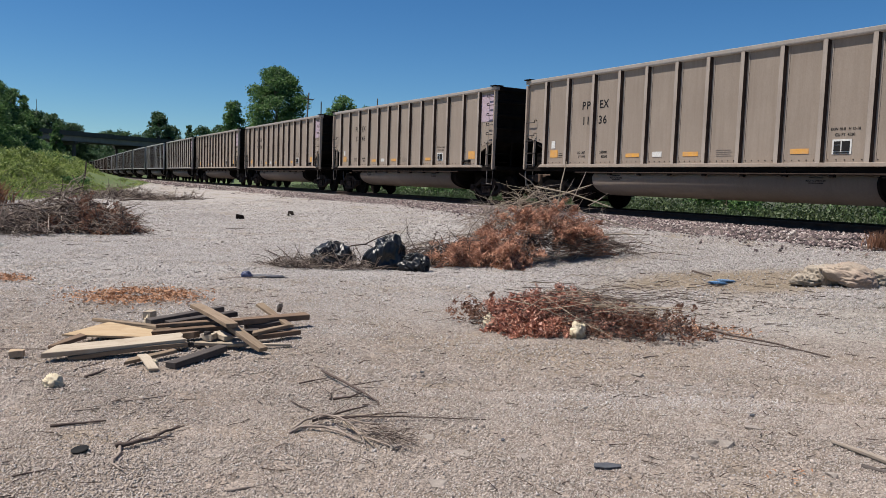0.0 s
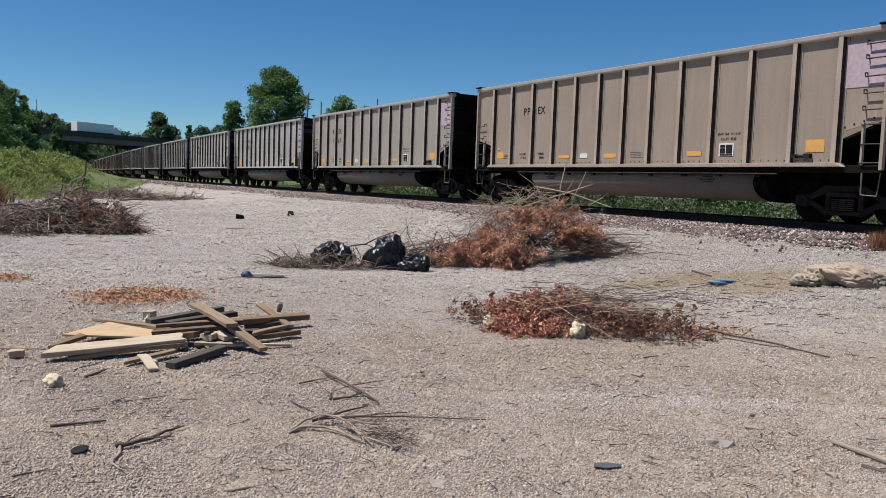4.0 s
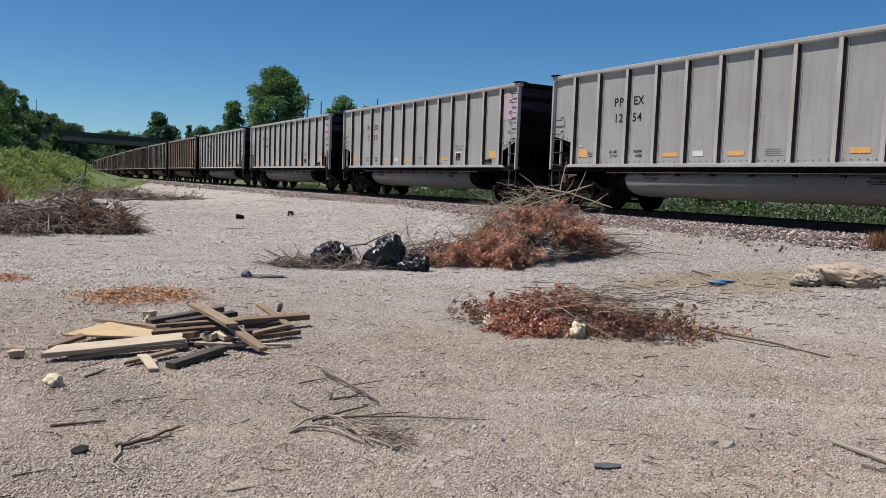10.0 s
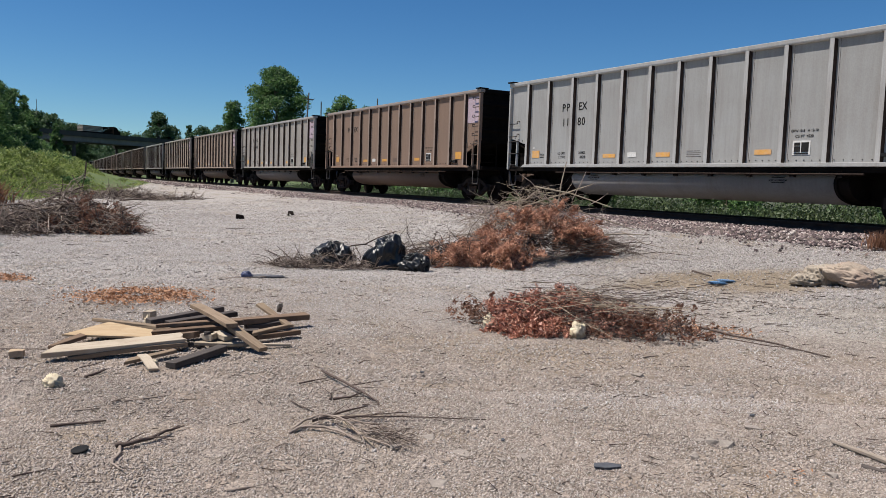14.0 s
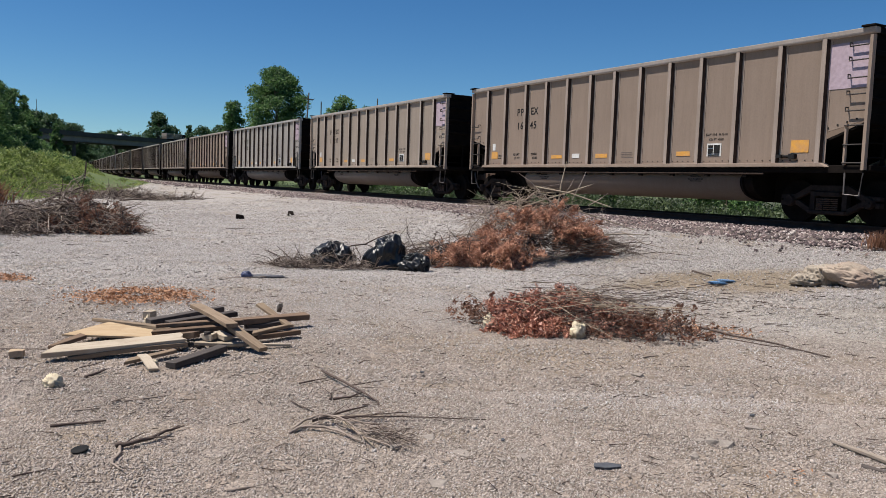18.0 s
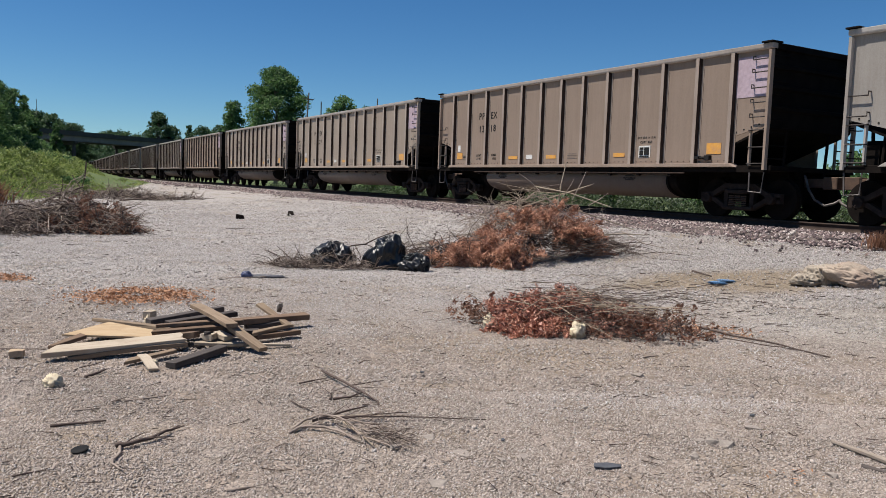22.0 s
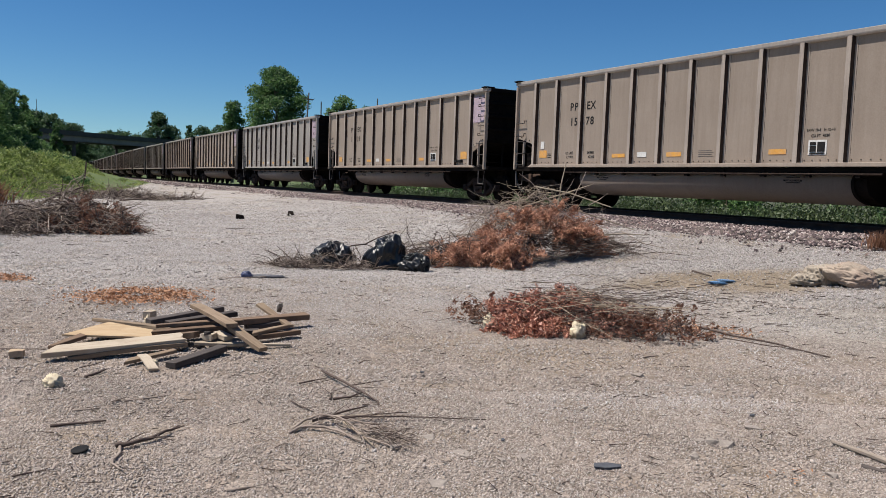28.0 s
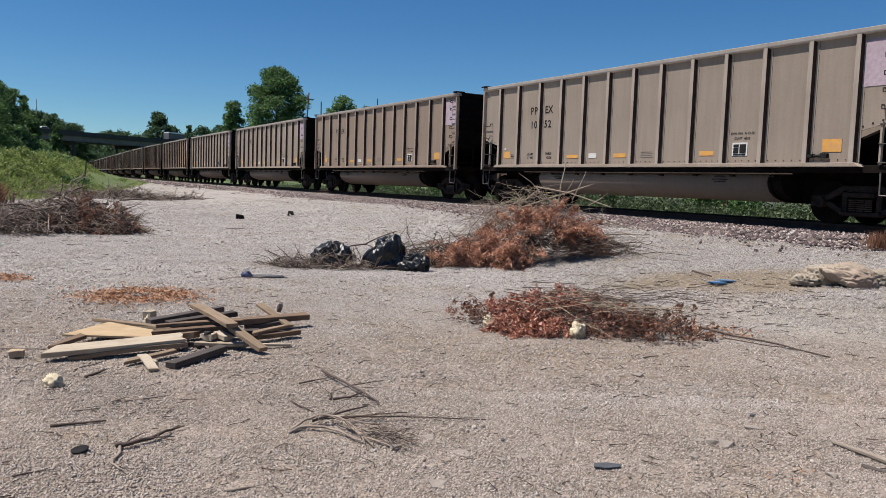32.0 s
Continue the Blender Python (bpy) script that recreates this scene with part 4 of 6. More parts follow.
def build_overpass():
    """Road bridge over the track: x along it, y across away from the lot."""
    br = thing("overpass", "grey concrete and steel road overpass above the track", "bridge", ROAD)
    bm = bmesh.new()
    box(bm, -300, 700, 0.0, 12.0, 11.95, 12.5)
    part("deck", bm, CONCRETE, br)
    for y in (0.0, 11.6):
        for k in range(12):
            bm = bmesh.new()
            prism(bm, [(y - 0.02, 12.3), (y + 0.42, 12.3), (y + 0.42, 12.6), (y + 0.30, 13.4), (y + 0.05, 13.4)], 0, -90 + k * 20 + 0.03, -90 + (k + 1) * 20 - 0.03)
            part("parapet", bm, CONCRETE, br)
    for y in (0.7, 4.2, 7.7, 11.2):
        bm = bmesh.new()
        prism(bm, [(y - 0.22, 10.42), (y + 0.22, 10.42), (y + 0.22, 10.5), (y + 0.06, 10.5), (y + 0.06, 11.9), (y + 0.22, 11.9), (y + 0.22, 11.98), (y - 0.22, 11.98), (y - 0.22, 11.9), (y - 0.06, 11.9), (y - 0.06, 10.5), (y - 0.22, 10.5)], 0, -60, 150)
        part("girder", bm, GIRDER, br)
    for x in (-8.0, 16.0, 42.0, 68.0, 94.0):
        bm = bmesh.new()
        prism(bm, [(-0.2, 9.9), (0.8, 9.3), (11.2, 9.3), (12.2, 9.9), (12.2, 10.42), (-0.2, 10.42)], 0, x - 0.6, x + 0.6)
        pier = part("pier_cap", bm, CONCRETE, br)
        for y in (1.0, 6.0, 11.0):
            bm = bmesh.new()
            tube(bm, [(x, y, -0.3), (x, y, 9.35)], 0.55, 14)
            part("pier_column", bm, CONCRETE, pier)
    for x in (-60, 150):
        bm = bmesh.new()
        e = -1 if x < 0 else 1
        prism(bm, [(x, -0.5), (x, 11.9), (x + e * 240, 11.9), (x + e * 240, -0.5)], 1, 0.4, 11.6)
        part("abutment", bm, CONCRETE, br)


build_overpass()


def utility_pole(x, y, h, lean=0.0, arms=1, label="weathered wooden utility pole with a crossarm"):
    t = thing("utility_pole", label, "pole", pose(x, y, 0, 0, lean, 0))
    bm = bmesh.new()
    tube(bm, [(0, 0, -0.5), (0, 0, h)], [0.13, 0.075], 8)
    part("shaft", bm, BARK, t)
    for k in range(arms):
        bm = bmesh.new()
        box(bm, -0.7, 0.7, -0.05, 0.05, h - 0.86 - k * 1.3, h - 0.75 - k * 1.3)
        arm = part("crossarm", bm, BARK, t)
        for q in (-0.7, -0.3, 0.3, 0.7):
            bm = bmesh.new()
            tube(bm, [(q, 0, h - 0.75 - k * 1.3), (q, 0, h - 0.55 - k * 1.3)], [0.035, 0.02], 6)
            part("insulator", bm, GRAB, arm)


for b, d, h, lean, arms in ((-180, 100, 12.2, 3.0, 1), (-158, 112, 12.3, 0, 0), (-88, 112, 13.0, 0, 0), (-94, 140, 14.2, 0, 0), (-513, 262, 24.5, 0, 0)):
    utility_pole(*spot(b, d), h, lean, arms, "weathered wooden utility pole with crossarms" if arms else "bare weathered wooden utility pole")

VAN_WHITE = plain("white_vehicle_paint", (0.74, 0.75, 0.76), (0.66, 0.66, 0.66), 1, 0.35, 0, 0.0, 10)
TYRE = plain("tyre_rubber", (0.02, 0.02, 0.02), (0.035, 0.035, 0.035), 4, 0.9, 0, 0.1, 30)
GLASS_DARK = plain("tinted_glass", (0.03, 0.035, 0.04), (0.05, 0.055, 0.06), 2, 0.1, 0, 0, 10)
LOAD_WOOD = plain("stacked_timber", (0.36, 0.31, 0.26), (0.24, 0.2, 0.17), 2, 0.85, 0, 0.3, 20)


def axle_wheels(parent, xs, r=0.5, half=1.15):
    for x in xs:
        for y in (-half, half):
            bm = bmesh.new()
            tube(bm, [(x, y - 0.14, r), (x, y + 0.14, r)], r, 14)
            part("wheel", bm, TYRE, parent)


def lorry(load, label):
    """A road tractor with its trailer: x is forwards."""
    v = thing("lorry", label, "truck", ROAD)
    bm = bmesh.new()
    prism(bm, [(6.2, 0.9), (8.9, 0.9), (8.9, 1.9), (8.0, 2.1), (7.6, 3.2), (6.2, 3.5)], 1, -1.2, 1.2)
    cab = part("cab", bm, VAN_WHITE if load != "timber" else BLACK_STEEL, v, bevel=0.05)
    bm = bmesh.new()
    prism(bm, [(8.03, 2.12), (8.06, 2.14), (7.68, 3.12), (7.64, 3.10)], 1, -1.0, 1.0)
    part("windscreen", bm, GLASS_DARK, cab)
    bm = bmesh.new()
    box(bm, -8.0, 8.6, -0.9, 0.9, 0.85, 1.15)
    part("chassis", bm, BLACK_STEEL, v)
    if load == "box":
        bm = bmesh.new()
        box(bm, -8.2, 5.9, -1.28, 1.28, 1.2, 4.05)
        part("trailer_box", bm, VAN_WHITE, v, bevel=0.04)
    elif load == "timber":
        bm = bmesh.new()
        box(bm, -6.0, 5.8, -1.25, 1.25, 1.15, 1.35)
        part("flatbed", bm, BLACK_STEEL, v)
        for k in range(5):
            for q in range(3):
                bm = bmesh.new()
                x0 = -5.8 + q * 3.9
                box(bm, x0, x0 + 3.7, -1.15, 1.15, 1.38 + k * 0.4, 1.38 + k * 0.4 + 0.24)
                part("timber_layer", bm, LOAD_WOOD if q < 2 else BLACK_STEEL, v)
    else:
        bm = bmesh.new()
        box(bm, -8.0, 5.5, -1.25, 1.25, 1.2, 3.3)
        part("container", bm, GIRDER, v, bevel=0.04)
        bm = bmesh.new()
        box(bm, -7.9, 5.4, -1.2, 1.2, 3.3, 3.7)
        part("container_top", bm, VAN_WHITE, v)
    axle_wheels(v, (-7.0, -5.7, 5.6, 7.9))
    return v


def motor_car(label):
    v = thing("motor_car", label, "car", ROAD)
    bm = bmesh.new()
    prism(bm, [(-2.2, 0.35), (2.2, 0.35), (2.25, 0.8), (1.2, 0.98), (0.6, 1.55), (-1.3, 1.6), (-2.1, 1.05)], 1, -0.88, 0.88)
    body = part("body", bm, VAN_WHITE, v, bevel=0.06)
    bm = bmesh.new()
    prism(bm, [(-1.6, 1.06), (0.95, 1.04), (0.52, 1.46), (-1.25, 1.5)], 1, -0.9, 0.9)
    part("side_glass", bm, GLASS_DARK, body)
    axle_wheels(v, (-1.35, 1.4), 0.33, 0.8)
    return v


TRAFFIC = [(lorry("box", "white box-trailer lorry on the overpass"), 20.2, -54.7, 3.0),
           (lorry("timber", "dark flatbed lorry stacked with timber on the overpass"), 8.84, -97.9, 3.0),
           (motor_car("small white car on the overpass"), 8.78, -120.9, 3.0),
           (lorry("tank", "grey container lorry with a white top on the overpass"), 21.3, -617.2, 3.0),
           (motor_car("white car on the overpass"), 17.0, -536.8, 3.0)]


# ---- the lot: gravel, dumped wood, brush, bags ----
def sawn(name, a, b, dark, fine=1.0):
    """Sawn wood: grain drawn out along the board, darker year lines, stains and a little grey."""
    m, t, p = material(name)
    co = coords(t)
    off = t.nodes.new("ShaderNodeObjectInfo").outputs["Random"]
    add = t.nodes.new("ShaderNodeVectorMath")
    t.links.new(co, add.inputs[0])
    t.links.new(off, add.inputs[1])
    mp = node(t, "ShaderNodeMapping")
    mp.inputs["Scale"].default_value = (1.6, 26.0, 26.0)
    t.links.new(add.outputs[0], mp.inputs[0])
    grain, stain = noise_of(t, mp.outputs[0], 2.2 * fine, 6, 0.65), noise_of(t, add.outputs[0], 5, 4)
    c = mix(t, ramp(t, grain, (0.32, (0, 0, 0)), (0.68, (1, 1, 1))), a, b)
    c = mix(t, ramp(t, grain, (0.56, (0, 0, 0)), (0.62, (0.3, 0.3, 0.3)), (0.66, (0, 0, 0))), c, dark)
    c = mix(t, ramp(t, stain, (0.5, (0, 0, 0)), (0.78, (0.6, 0.6, 0.6))), c, dark)
    c = mix(t, 1.0, c, ramp(t, off, (0, (0.72, 0.70, 0.68)), (1, (1, 1, 1))), "MULTIPLY")
    t.links.new(c, p.inputs["Base Color"])
    p.inputs["Roughness"].default_value, p.inputs["Specular IOR Level"].default_value = 0.8, 0.25
    bump(t, p, grain, 0.35, 0.006)
    return m


PALE = sawn("pale_pine", (0.43, 0.37, 0.29), (0.38, 0.31, 0.235), (0.17, 0.115, 0.075))
DUSTY_PINE = sawn("dusty_pine", (0.285, 0.215, 0.15), (0.22, 0.16, 0.108), (0.10, 0.068, 0.046))
MID = sawn("weathered_pine", (0.20, 0.135, 0.092), (0.145, 0.095, 0.063), (0.07, 0.045, 0.032))
GREYW = sawn("greyed_wood", (0.06, 0.05, 0.046), (0.105, 0.088, 0.08), (0.03, 0.025, 0.022))
OSB = sawn("torn_chipboard", (0.42, 0.32, 0.205), (0.35, 0.24, 0.135), (0.22, 0.13, 0.065), 0.6)
NAVY = plain("navy_plastic", (0.025, 0.035, 0.085), (0.04, 0.05, 0.11), 6, 0.45, 0, 0.1, 30)
BRICK = plain("tan_brick", (0.40, 0.30, 0.20), (0.31, 0.225, 0.15), 20, 0.9, 0, 0.4, 80)
TWIG = plain("dead_twig", (0.172, 0.136, 0.113), (0.310, 0.253, 0.213), 12, 0.9, 0, 0.3, 60)
TWIG_DARK = plain("dark_dead_twig", (0.055, 0.038, 0.032), (0.105, 0.078, 0.066), 12, 0.9, 0, 0.3, 60)
STRAW = plain("bleached_stem", (0.36, 0.30, 0.225), (0.26, 0.205, 0.15), 12, 0.85, 0, 0.2, 60)
CEDAR = leafy("dried_cedar", (0.372, 0.180, 0.115), (0.648, 0.378, 0.258), (0.132, 0.060, 0.038), 0.85, 0.2)
RED_LEAF = leafy("dried_red_leaves", (0.302, 0.099, 0.062), (0.762, 0.437, 0.314), (0.067, 0.025, 0.017), 0.45, 0.25)
OLIVE_LEAF = leafy("dried_brown_leaves", (0.17, 0.08, 0.052), (0.32, 0.175, 0.118), (0.05, 0.026, 0.018), 0.75, 0.25)
LITTER = leafy("orange_leaf_litter", (0.32, 0.16, 0.085), (0.46, 0.27, 0.165), (0.17, 0.08, 0.045), 0.85, 0.1)
DRY_GRASS = leafy("rusty_dry_grass", (0.17, 0.075, 0.04), (0.27, 0.14, 0.08), (0.08, 0.035, 0.02), 0.85, 0.2)
BAG = plain("black_plastic_film", (0.004, 0.0045, 0.006), (0.008, 0.009, 0.011), 5, 0.34, 0, 0.0, 25)
CLOD = plain("dark_clod", (0.009, 0.007, 0.006), (0.018, 0.014, 0.012), 9, 0.95, 0, 0.3, 40, gloss=0.05)
SILVER = sawn("silvered_wood", (0.37, 0.315, 0.26), (0.28, 0.235, 0.19), (0.13, 0.10, 0.08))
SACKING = plain("dirty_canvas", (0.306, 0.264, 0.212), (0.246, 0.200, 0.153), 5, 0.85, 0, 0.3, 70)
DULL_PLASTIC = plain("dull_plastic", (0.12, 0.12, 0.135), (0.08, 0.08, 0.095), 8, 0.55, 0, 0.1, 30)
BLUE = plain("blue_plastic", (0.07, 0.17, 0.33), (0.13, 0.25, 0.40), 6, 0.45, 0, 0.1, 30)
FOAM = plain("yellowed_foam", (0.58, 0.505, 0.385), (0.5, 0.42, 0.29), 14, 0.95, 0, 0.6, 60)
ROCK = plain("grey_rock", (0.27, 0.235, 0.205), (0.20, 0.172, 0.15), 9, 0.95, 0, 0.4, 60)
SLATE = plain("dark_slate", (0.055, 0.058, 0.068), (0.081, 0.085, 0.094), 9, 0.7, 0, 0.3, 60)


def spread_gravel():
    rng = np.random.default_rng(11)
    for count, near, far, lo, hi in ((118000, 2.9, 5.2, 0.0045, 0.0105), (118000, 5.0, 9.5, 0.0065, 0.0135), (128000, 9.0, 18.0, 0.0095, 0.020), (92000, 12.5, 42.0, 0.0125, 0.026)):
        y = np.sqrt(near ** 2 + (far ** 2 - near ** 2) * rng.random(count))
        if far > 40:
            y = near + (far - near) * rng.beta(1.35, 2.2, count)
        x = rng.uniform(-0.64, 0.64, count) * y
        s, side = beside(x, y)
        keep = (side > 2.6) & (side < lot_edge(s) + 1)
        patch = np.array([noise.noise((a * 0.9, b * 0.9, 9)) for a, b in zip(x, y)])
        drift = ((x - 4.6) / 2.4) ** 2 + ((y - 11.5) / 1.1) ** 2 + 0.5 * patch
        washed = ((x - 4.6) / 1.6) ** 2 + ((y - 8.7) / 1.3) ** 2 + 0.5 * patch
        keep &= rng.random(count) < (0.9 + 0.5 * patch) * np.clip((drift - 0.25) / 1.1, 0.15, 1.0) * np.clip((washed - 0.1) / 1.1, 0.4, 1.0)
        if near == 9.0:
            keep &= rng.random(count) < np.clip((18.4 - y) / 5.0, 0.0, 1.0)
        tuft = np.array([noise.noise((a * 5, b * 5, 3)) for a, b in zip(x, y)])
        keep &= rng.random(count) < 0.95 + 1.1 * tuft
        x, y = x[keep], y[keep]
        z = np.array([lie(a, b) for a, b in zip(x, y)])
        size = lo + (hi - lo) * rng.beta(1.2, 3.2, len(x))
        if far > 40:
            size *= np.clip(y / 17, 0.8, 1.7)
        big = rng.random(len(x)) < 0.009
        size[big] *= rng.uniform(1.4, 2.3, big.sum())
        white = rng.random(len(x)) < np.clip((y - 6 + 5 * patch[keep]) / 6, 0.05, 0.97)
        for mat, which, words in ((GRAVEL, ~white, "loose tan limestone gravel lying over the lot"), (WHITE_GRAVEL, white, "loose whitish limestone gravel lying over the lot")):
            pl = np.stack([x, y, z + size * rng.uniform(-0.05, 0.45, len(x))], 1)[which]
            tagged(new("gravel", scatter("gravel", pl, size[which], SHARD, mat, 0.35, rng, (1.2, 1.0, 1.0), 0.35)), words, "gravel", kind="stuff")


spread_gravel()


def plank(a, b, wide, thick, mat, name="board", label="", lean=0.0, cut=0.0, torn=0.0):
    """A sawn board from a to b, lying on its flat. cut: how far its first end is cut to a slant; torn: how ragged its last end is."""
    a, b = Vector(a), Vector(b)
    a.z += lie(a.x, a.y)
    b.z += lie(b.x, b.y)
    d = b - a
    bm = bmesh.new()
    L = d.length
    n = 4 if torn else 2
    outline = [(-L / 2, -wide / 2)] + [(L / 2 - torn * RNG.random() * (k % 2 * 0.7 + 0.3), -wide / 2 + wide * k / (n - 1)) for k in range(n)] + [(-L / 2 + cut, wide / 2)]
    prism(bm, outline, 2, -thick / 2, thick / 2)
    bow, twist = RNG.normal(0, 0.004), RNG.normal(0, 0.006)
    bmesh.ops.subdivide_edges(bm, edges=[e for e in bm.edges if abs(e.verts[0].co.x - e.verts[1].co.x) > L * 0.5], cuts=3)
    for v in bm.verts:
        q = 2 * v.co.x / L
        v.co += Vector((RNG.uniform(-0.006, 0.006), RNG.uniform(-0.003, 0.003), bow * (1 - q * q) + twist * q * v.co.y / wide))
    bmesh.ops.bevel(bm, geom=bm.edges[:], offset=0.003, segments=1, affect="EDGES")
    x = d.normalized()
    y = Vector((0, 0, 1)).cross(x).normalized()
    z = x.cross(y)
    c = (a + b) / 2
    ob = new(name, mesh_of(name, bm, mat))
    ob.matrix_basis = Matrix(((x.x, y.x, z.x, c.x), (x.y, y.y, z.y, c.y), (x.z, y.z, z.z, c.z), (0, 0, 0, 1))) @ pose(0, 0, 0, lean)
    words = {PALE: "pale sawn pine board in a dumped heap", DUSTY_PINE: "dusty tan pine board in a dumped heap", MID: "weathered brown board in a dumped heap", GREYW: "greyed old board in a dumped heap", SILVER: "split silvery board on gravel", BRICK: "broken tan brick piece on gravel"}[mat]
    tagged(ob, label or words, "brick" if mat is BRICK else "board", "" if mat is BRICK else "boards of the wood heap")
    return ob


def dump_boards():
    plank((-2.89, 5.66, 0.06), (-2.00, 6.14, 0.09), .15, .04, PALE, lean=9, cut=0.12, torn=0.03)
    plank((-2.72, 5.72, 0.02), (-1.97, 6.12, 0.05), .10, .035, DUSTY_PINE, lean=4, torn=0.04)
    plank((-2.15, 6.90, 0.24), (-1.63, 6.16, 0.20), .10, .035, DUSTY_PINE)
    plank((-1.66, 6.24, 0.18), (-1.36, 6.06, 0.04), .09, .035, DUSTY_PINE)
    plank((-2.54, 6.83, 0.10), (-2.08, 7.46, 0.12), .09, .05, GREYW)
    plank((-2.35, 6.76, 0.10), (-1.89, 7.23, 0.12), .09, .045, GREYW)
    plank((-2.20, 6.46, 0.12), (-1.25, 7.36, 0.10), .10, .05, MID)
    plank((-2.31, 6.30, 0.10), (-1.70, 6.45, 0.14), .09, .045, MID)
    plank((-1.90, 5.53, 0.03), (-1.66, 6.02, 0.05), .09, .045, GREYW)
    plank((-2.27, 5.59, 0.03), (-1.98, 5.88, 0.05), .07, .025, DUSTY_PINE, cut=0.07)
    plank((-2.18, 5.74, 0.05), (-1.98, 5.43, 0.02), .07, .02, PALE)
    plank((-3.13, 7.10, 0.06), (-2.19, 6.48, 0.10), .06, .03, DUSTY_PINE, torn=0.04)
    plank((-1.72, 7.45, 0.18), (-1.34, 7.0, 0.06), .07, .025, DUSTY_PINE)
    plank((-1.54, 6.52, 0.06), (-1.23, 6.79, 0.05), .09, .04, MID)
    plank((-1.57, 6.47, 0.08), (-1.32, 6.78, 0.10), .06, .03, DUSTY_PINE, cut=0.06)
    plank((-1.72, 6.93, 0.05), (-1.44, 7.11, 0.07), .09, .05, GREYW)
    plank((-1.93, 6.19, 0.04), (-1.54, 6.21, 0.05), .07, .025, PALE)
    plank((-1.71, 6.20, 0.03), (-1.21, 6.37, 0.02), .05, .02, PALE)
    plank((-2.28, 6.29, 0.06), (-1.93, 6.24, 0.10), .10, .05, MID)
    plank((-1.87, 6.25, 0.09), (-1.79, 6.23, 0.09), .08, .05, PALE)
    plank((-1.80, 6.34, 0.10), (-1.68, 6.23, 0.08), .08, .04, PALE)
    plank((-2.69, 7.18, 0.09), (-2.67, 7.29, 0.09), .08, .08, PALE)
    plank((-1.64, 7.96, 0.05), (-1.54, 7.56, 0.16), .04, .04, GREYW)
    plank((-2.95, 5.94, 0.04), (-2.82, 6.20, 0.09), .07, .03, MID)
    plank((-3.14, 5.72, 0.03), (-3.05, 5.75, 0.03), .08, .05, BRICK)
    plank((-2.32, 6.42, 0.14), (-1.66, 6.62, 0.17), .08, .03, MID)
    plank((-2.1, 6.28, 0.07), (-1.86, 6.46, 0.12), .07, .03, DUSTY_PINE, torn=0.03)
    plank((-1.9, 6.42, 0.05), (-1.84, 6.2, 0.12), .05, .03, GREYW)
    plank((-2.0, 6.60, 0.05), (-1.55, 6.72, 0.06), .09, .04, GREYW)
    # a split corner of chipboard under the long boards
    bm = bmesh.new()
    prism(bm, [(-2.98, 6.18), (-2.2, 6.2), (-2.24, 6.42), (-2.86, 6.78)], 2, 0.085, 0.10)
    tagged(new("chipboard_piece", mesh_of("chipboard_piece", bm, OSB)), "torn yellowish chipboard corner under the boards", "board")
    plank((2.19, 4.28, 0.012), (2.46, 3.62, 0.016), 0.045, 0.018, SILVER, label="split weathered board lying on gravel")
    plank((2.16, 3.93, 0.01), (2.36, 3.78, 0.012), 0.02, 0.012, GREYW, label="dark splinter of wood on gravel")


dump_boards()


def stick(r, *pts, wood=None):
    """A bent dead stick through pts, thinning to its tip, with a few side twigs."""
    r *= 0.85
    pts = [Vector((x, y, 0.45 * z + lie(x, y) + r * 0.5)) for x, y, z in pts]
    line = [pts[0]]
    for a, b in zip(pts, pts[1:]):
        for k in (1, 2, 3):
            q = a.lerp(b, k / 3)
            if k < 3:
                q = q + Vector((RNG.normal(0, r * 0.4), RNG.normal(0, r * 0.4), RNG.normal(0, r * 0.25)))
            line.append(q)
    bm = bmesh.new()
    n = len(line)
    tube(bm, line, [r * (1 - 0.6 * i / n) for i in range(n)], 6)
    mat = TWIG_DARK if RNG.random() < 0.6 else TWIG
    mat = wood or mat
    o = new("stick", mesh_of("stick", bm, mat, True))
    tagged(o, "dark dead stick lying on gravel" if mat is TWIG_DARK else "pale peeled stick lying on gravel" if mat is STRAW else "grey-brown dead stick lying on gravel", "stick", "sticks on the lot")
    for k in range(2, n - 1, 2):
        d = (line[k + 1] - line[k]).normalized() * RNG.uniform(0.03, 0.11) + Vector((RNG.normal(), RNG.normal(), abs(RNG.normal()) * 0.15)) * 0.045
        bm = bmesh.new()
        tube(bm, [line[k], line[k] + d * 0.6 + Vector((RNG.normal(0, r), RNG.normal(0, r), 0)), line[k] + d * 1.4], [r * 0.4, r * 0.3, r * 0.12], 4)
        part("side_twig", bm, mat, o, smooth=True)


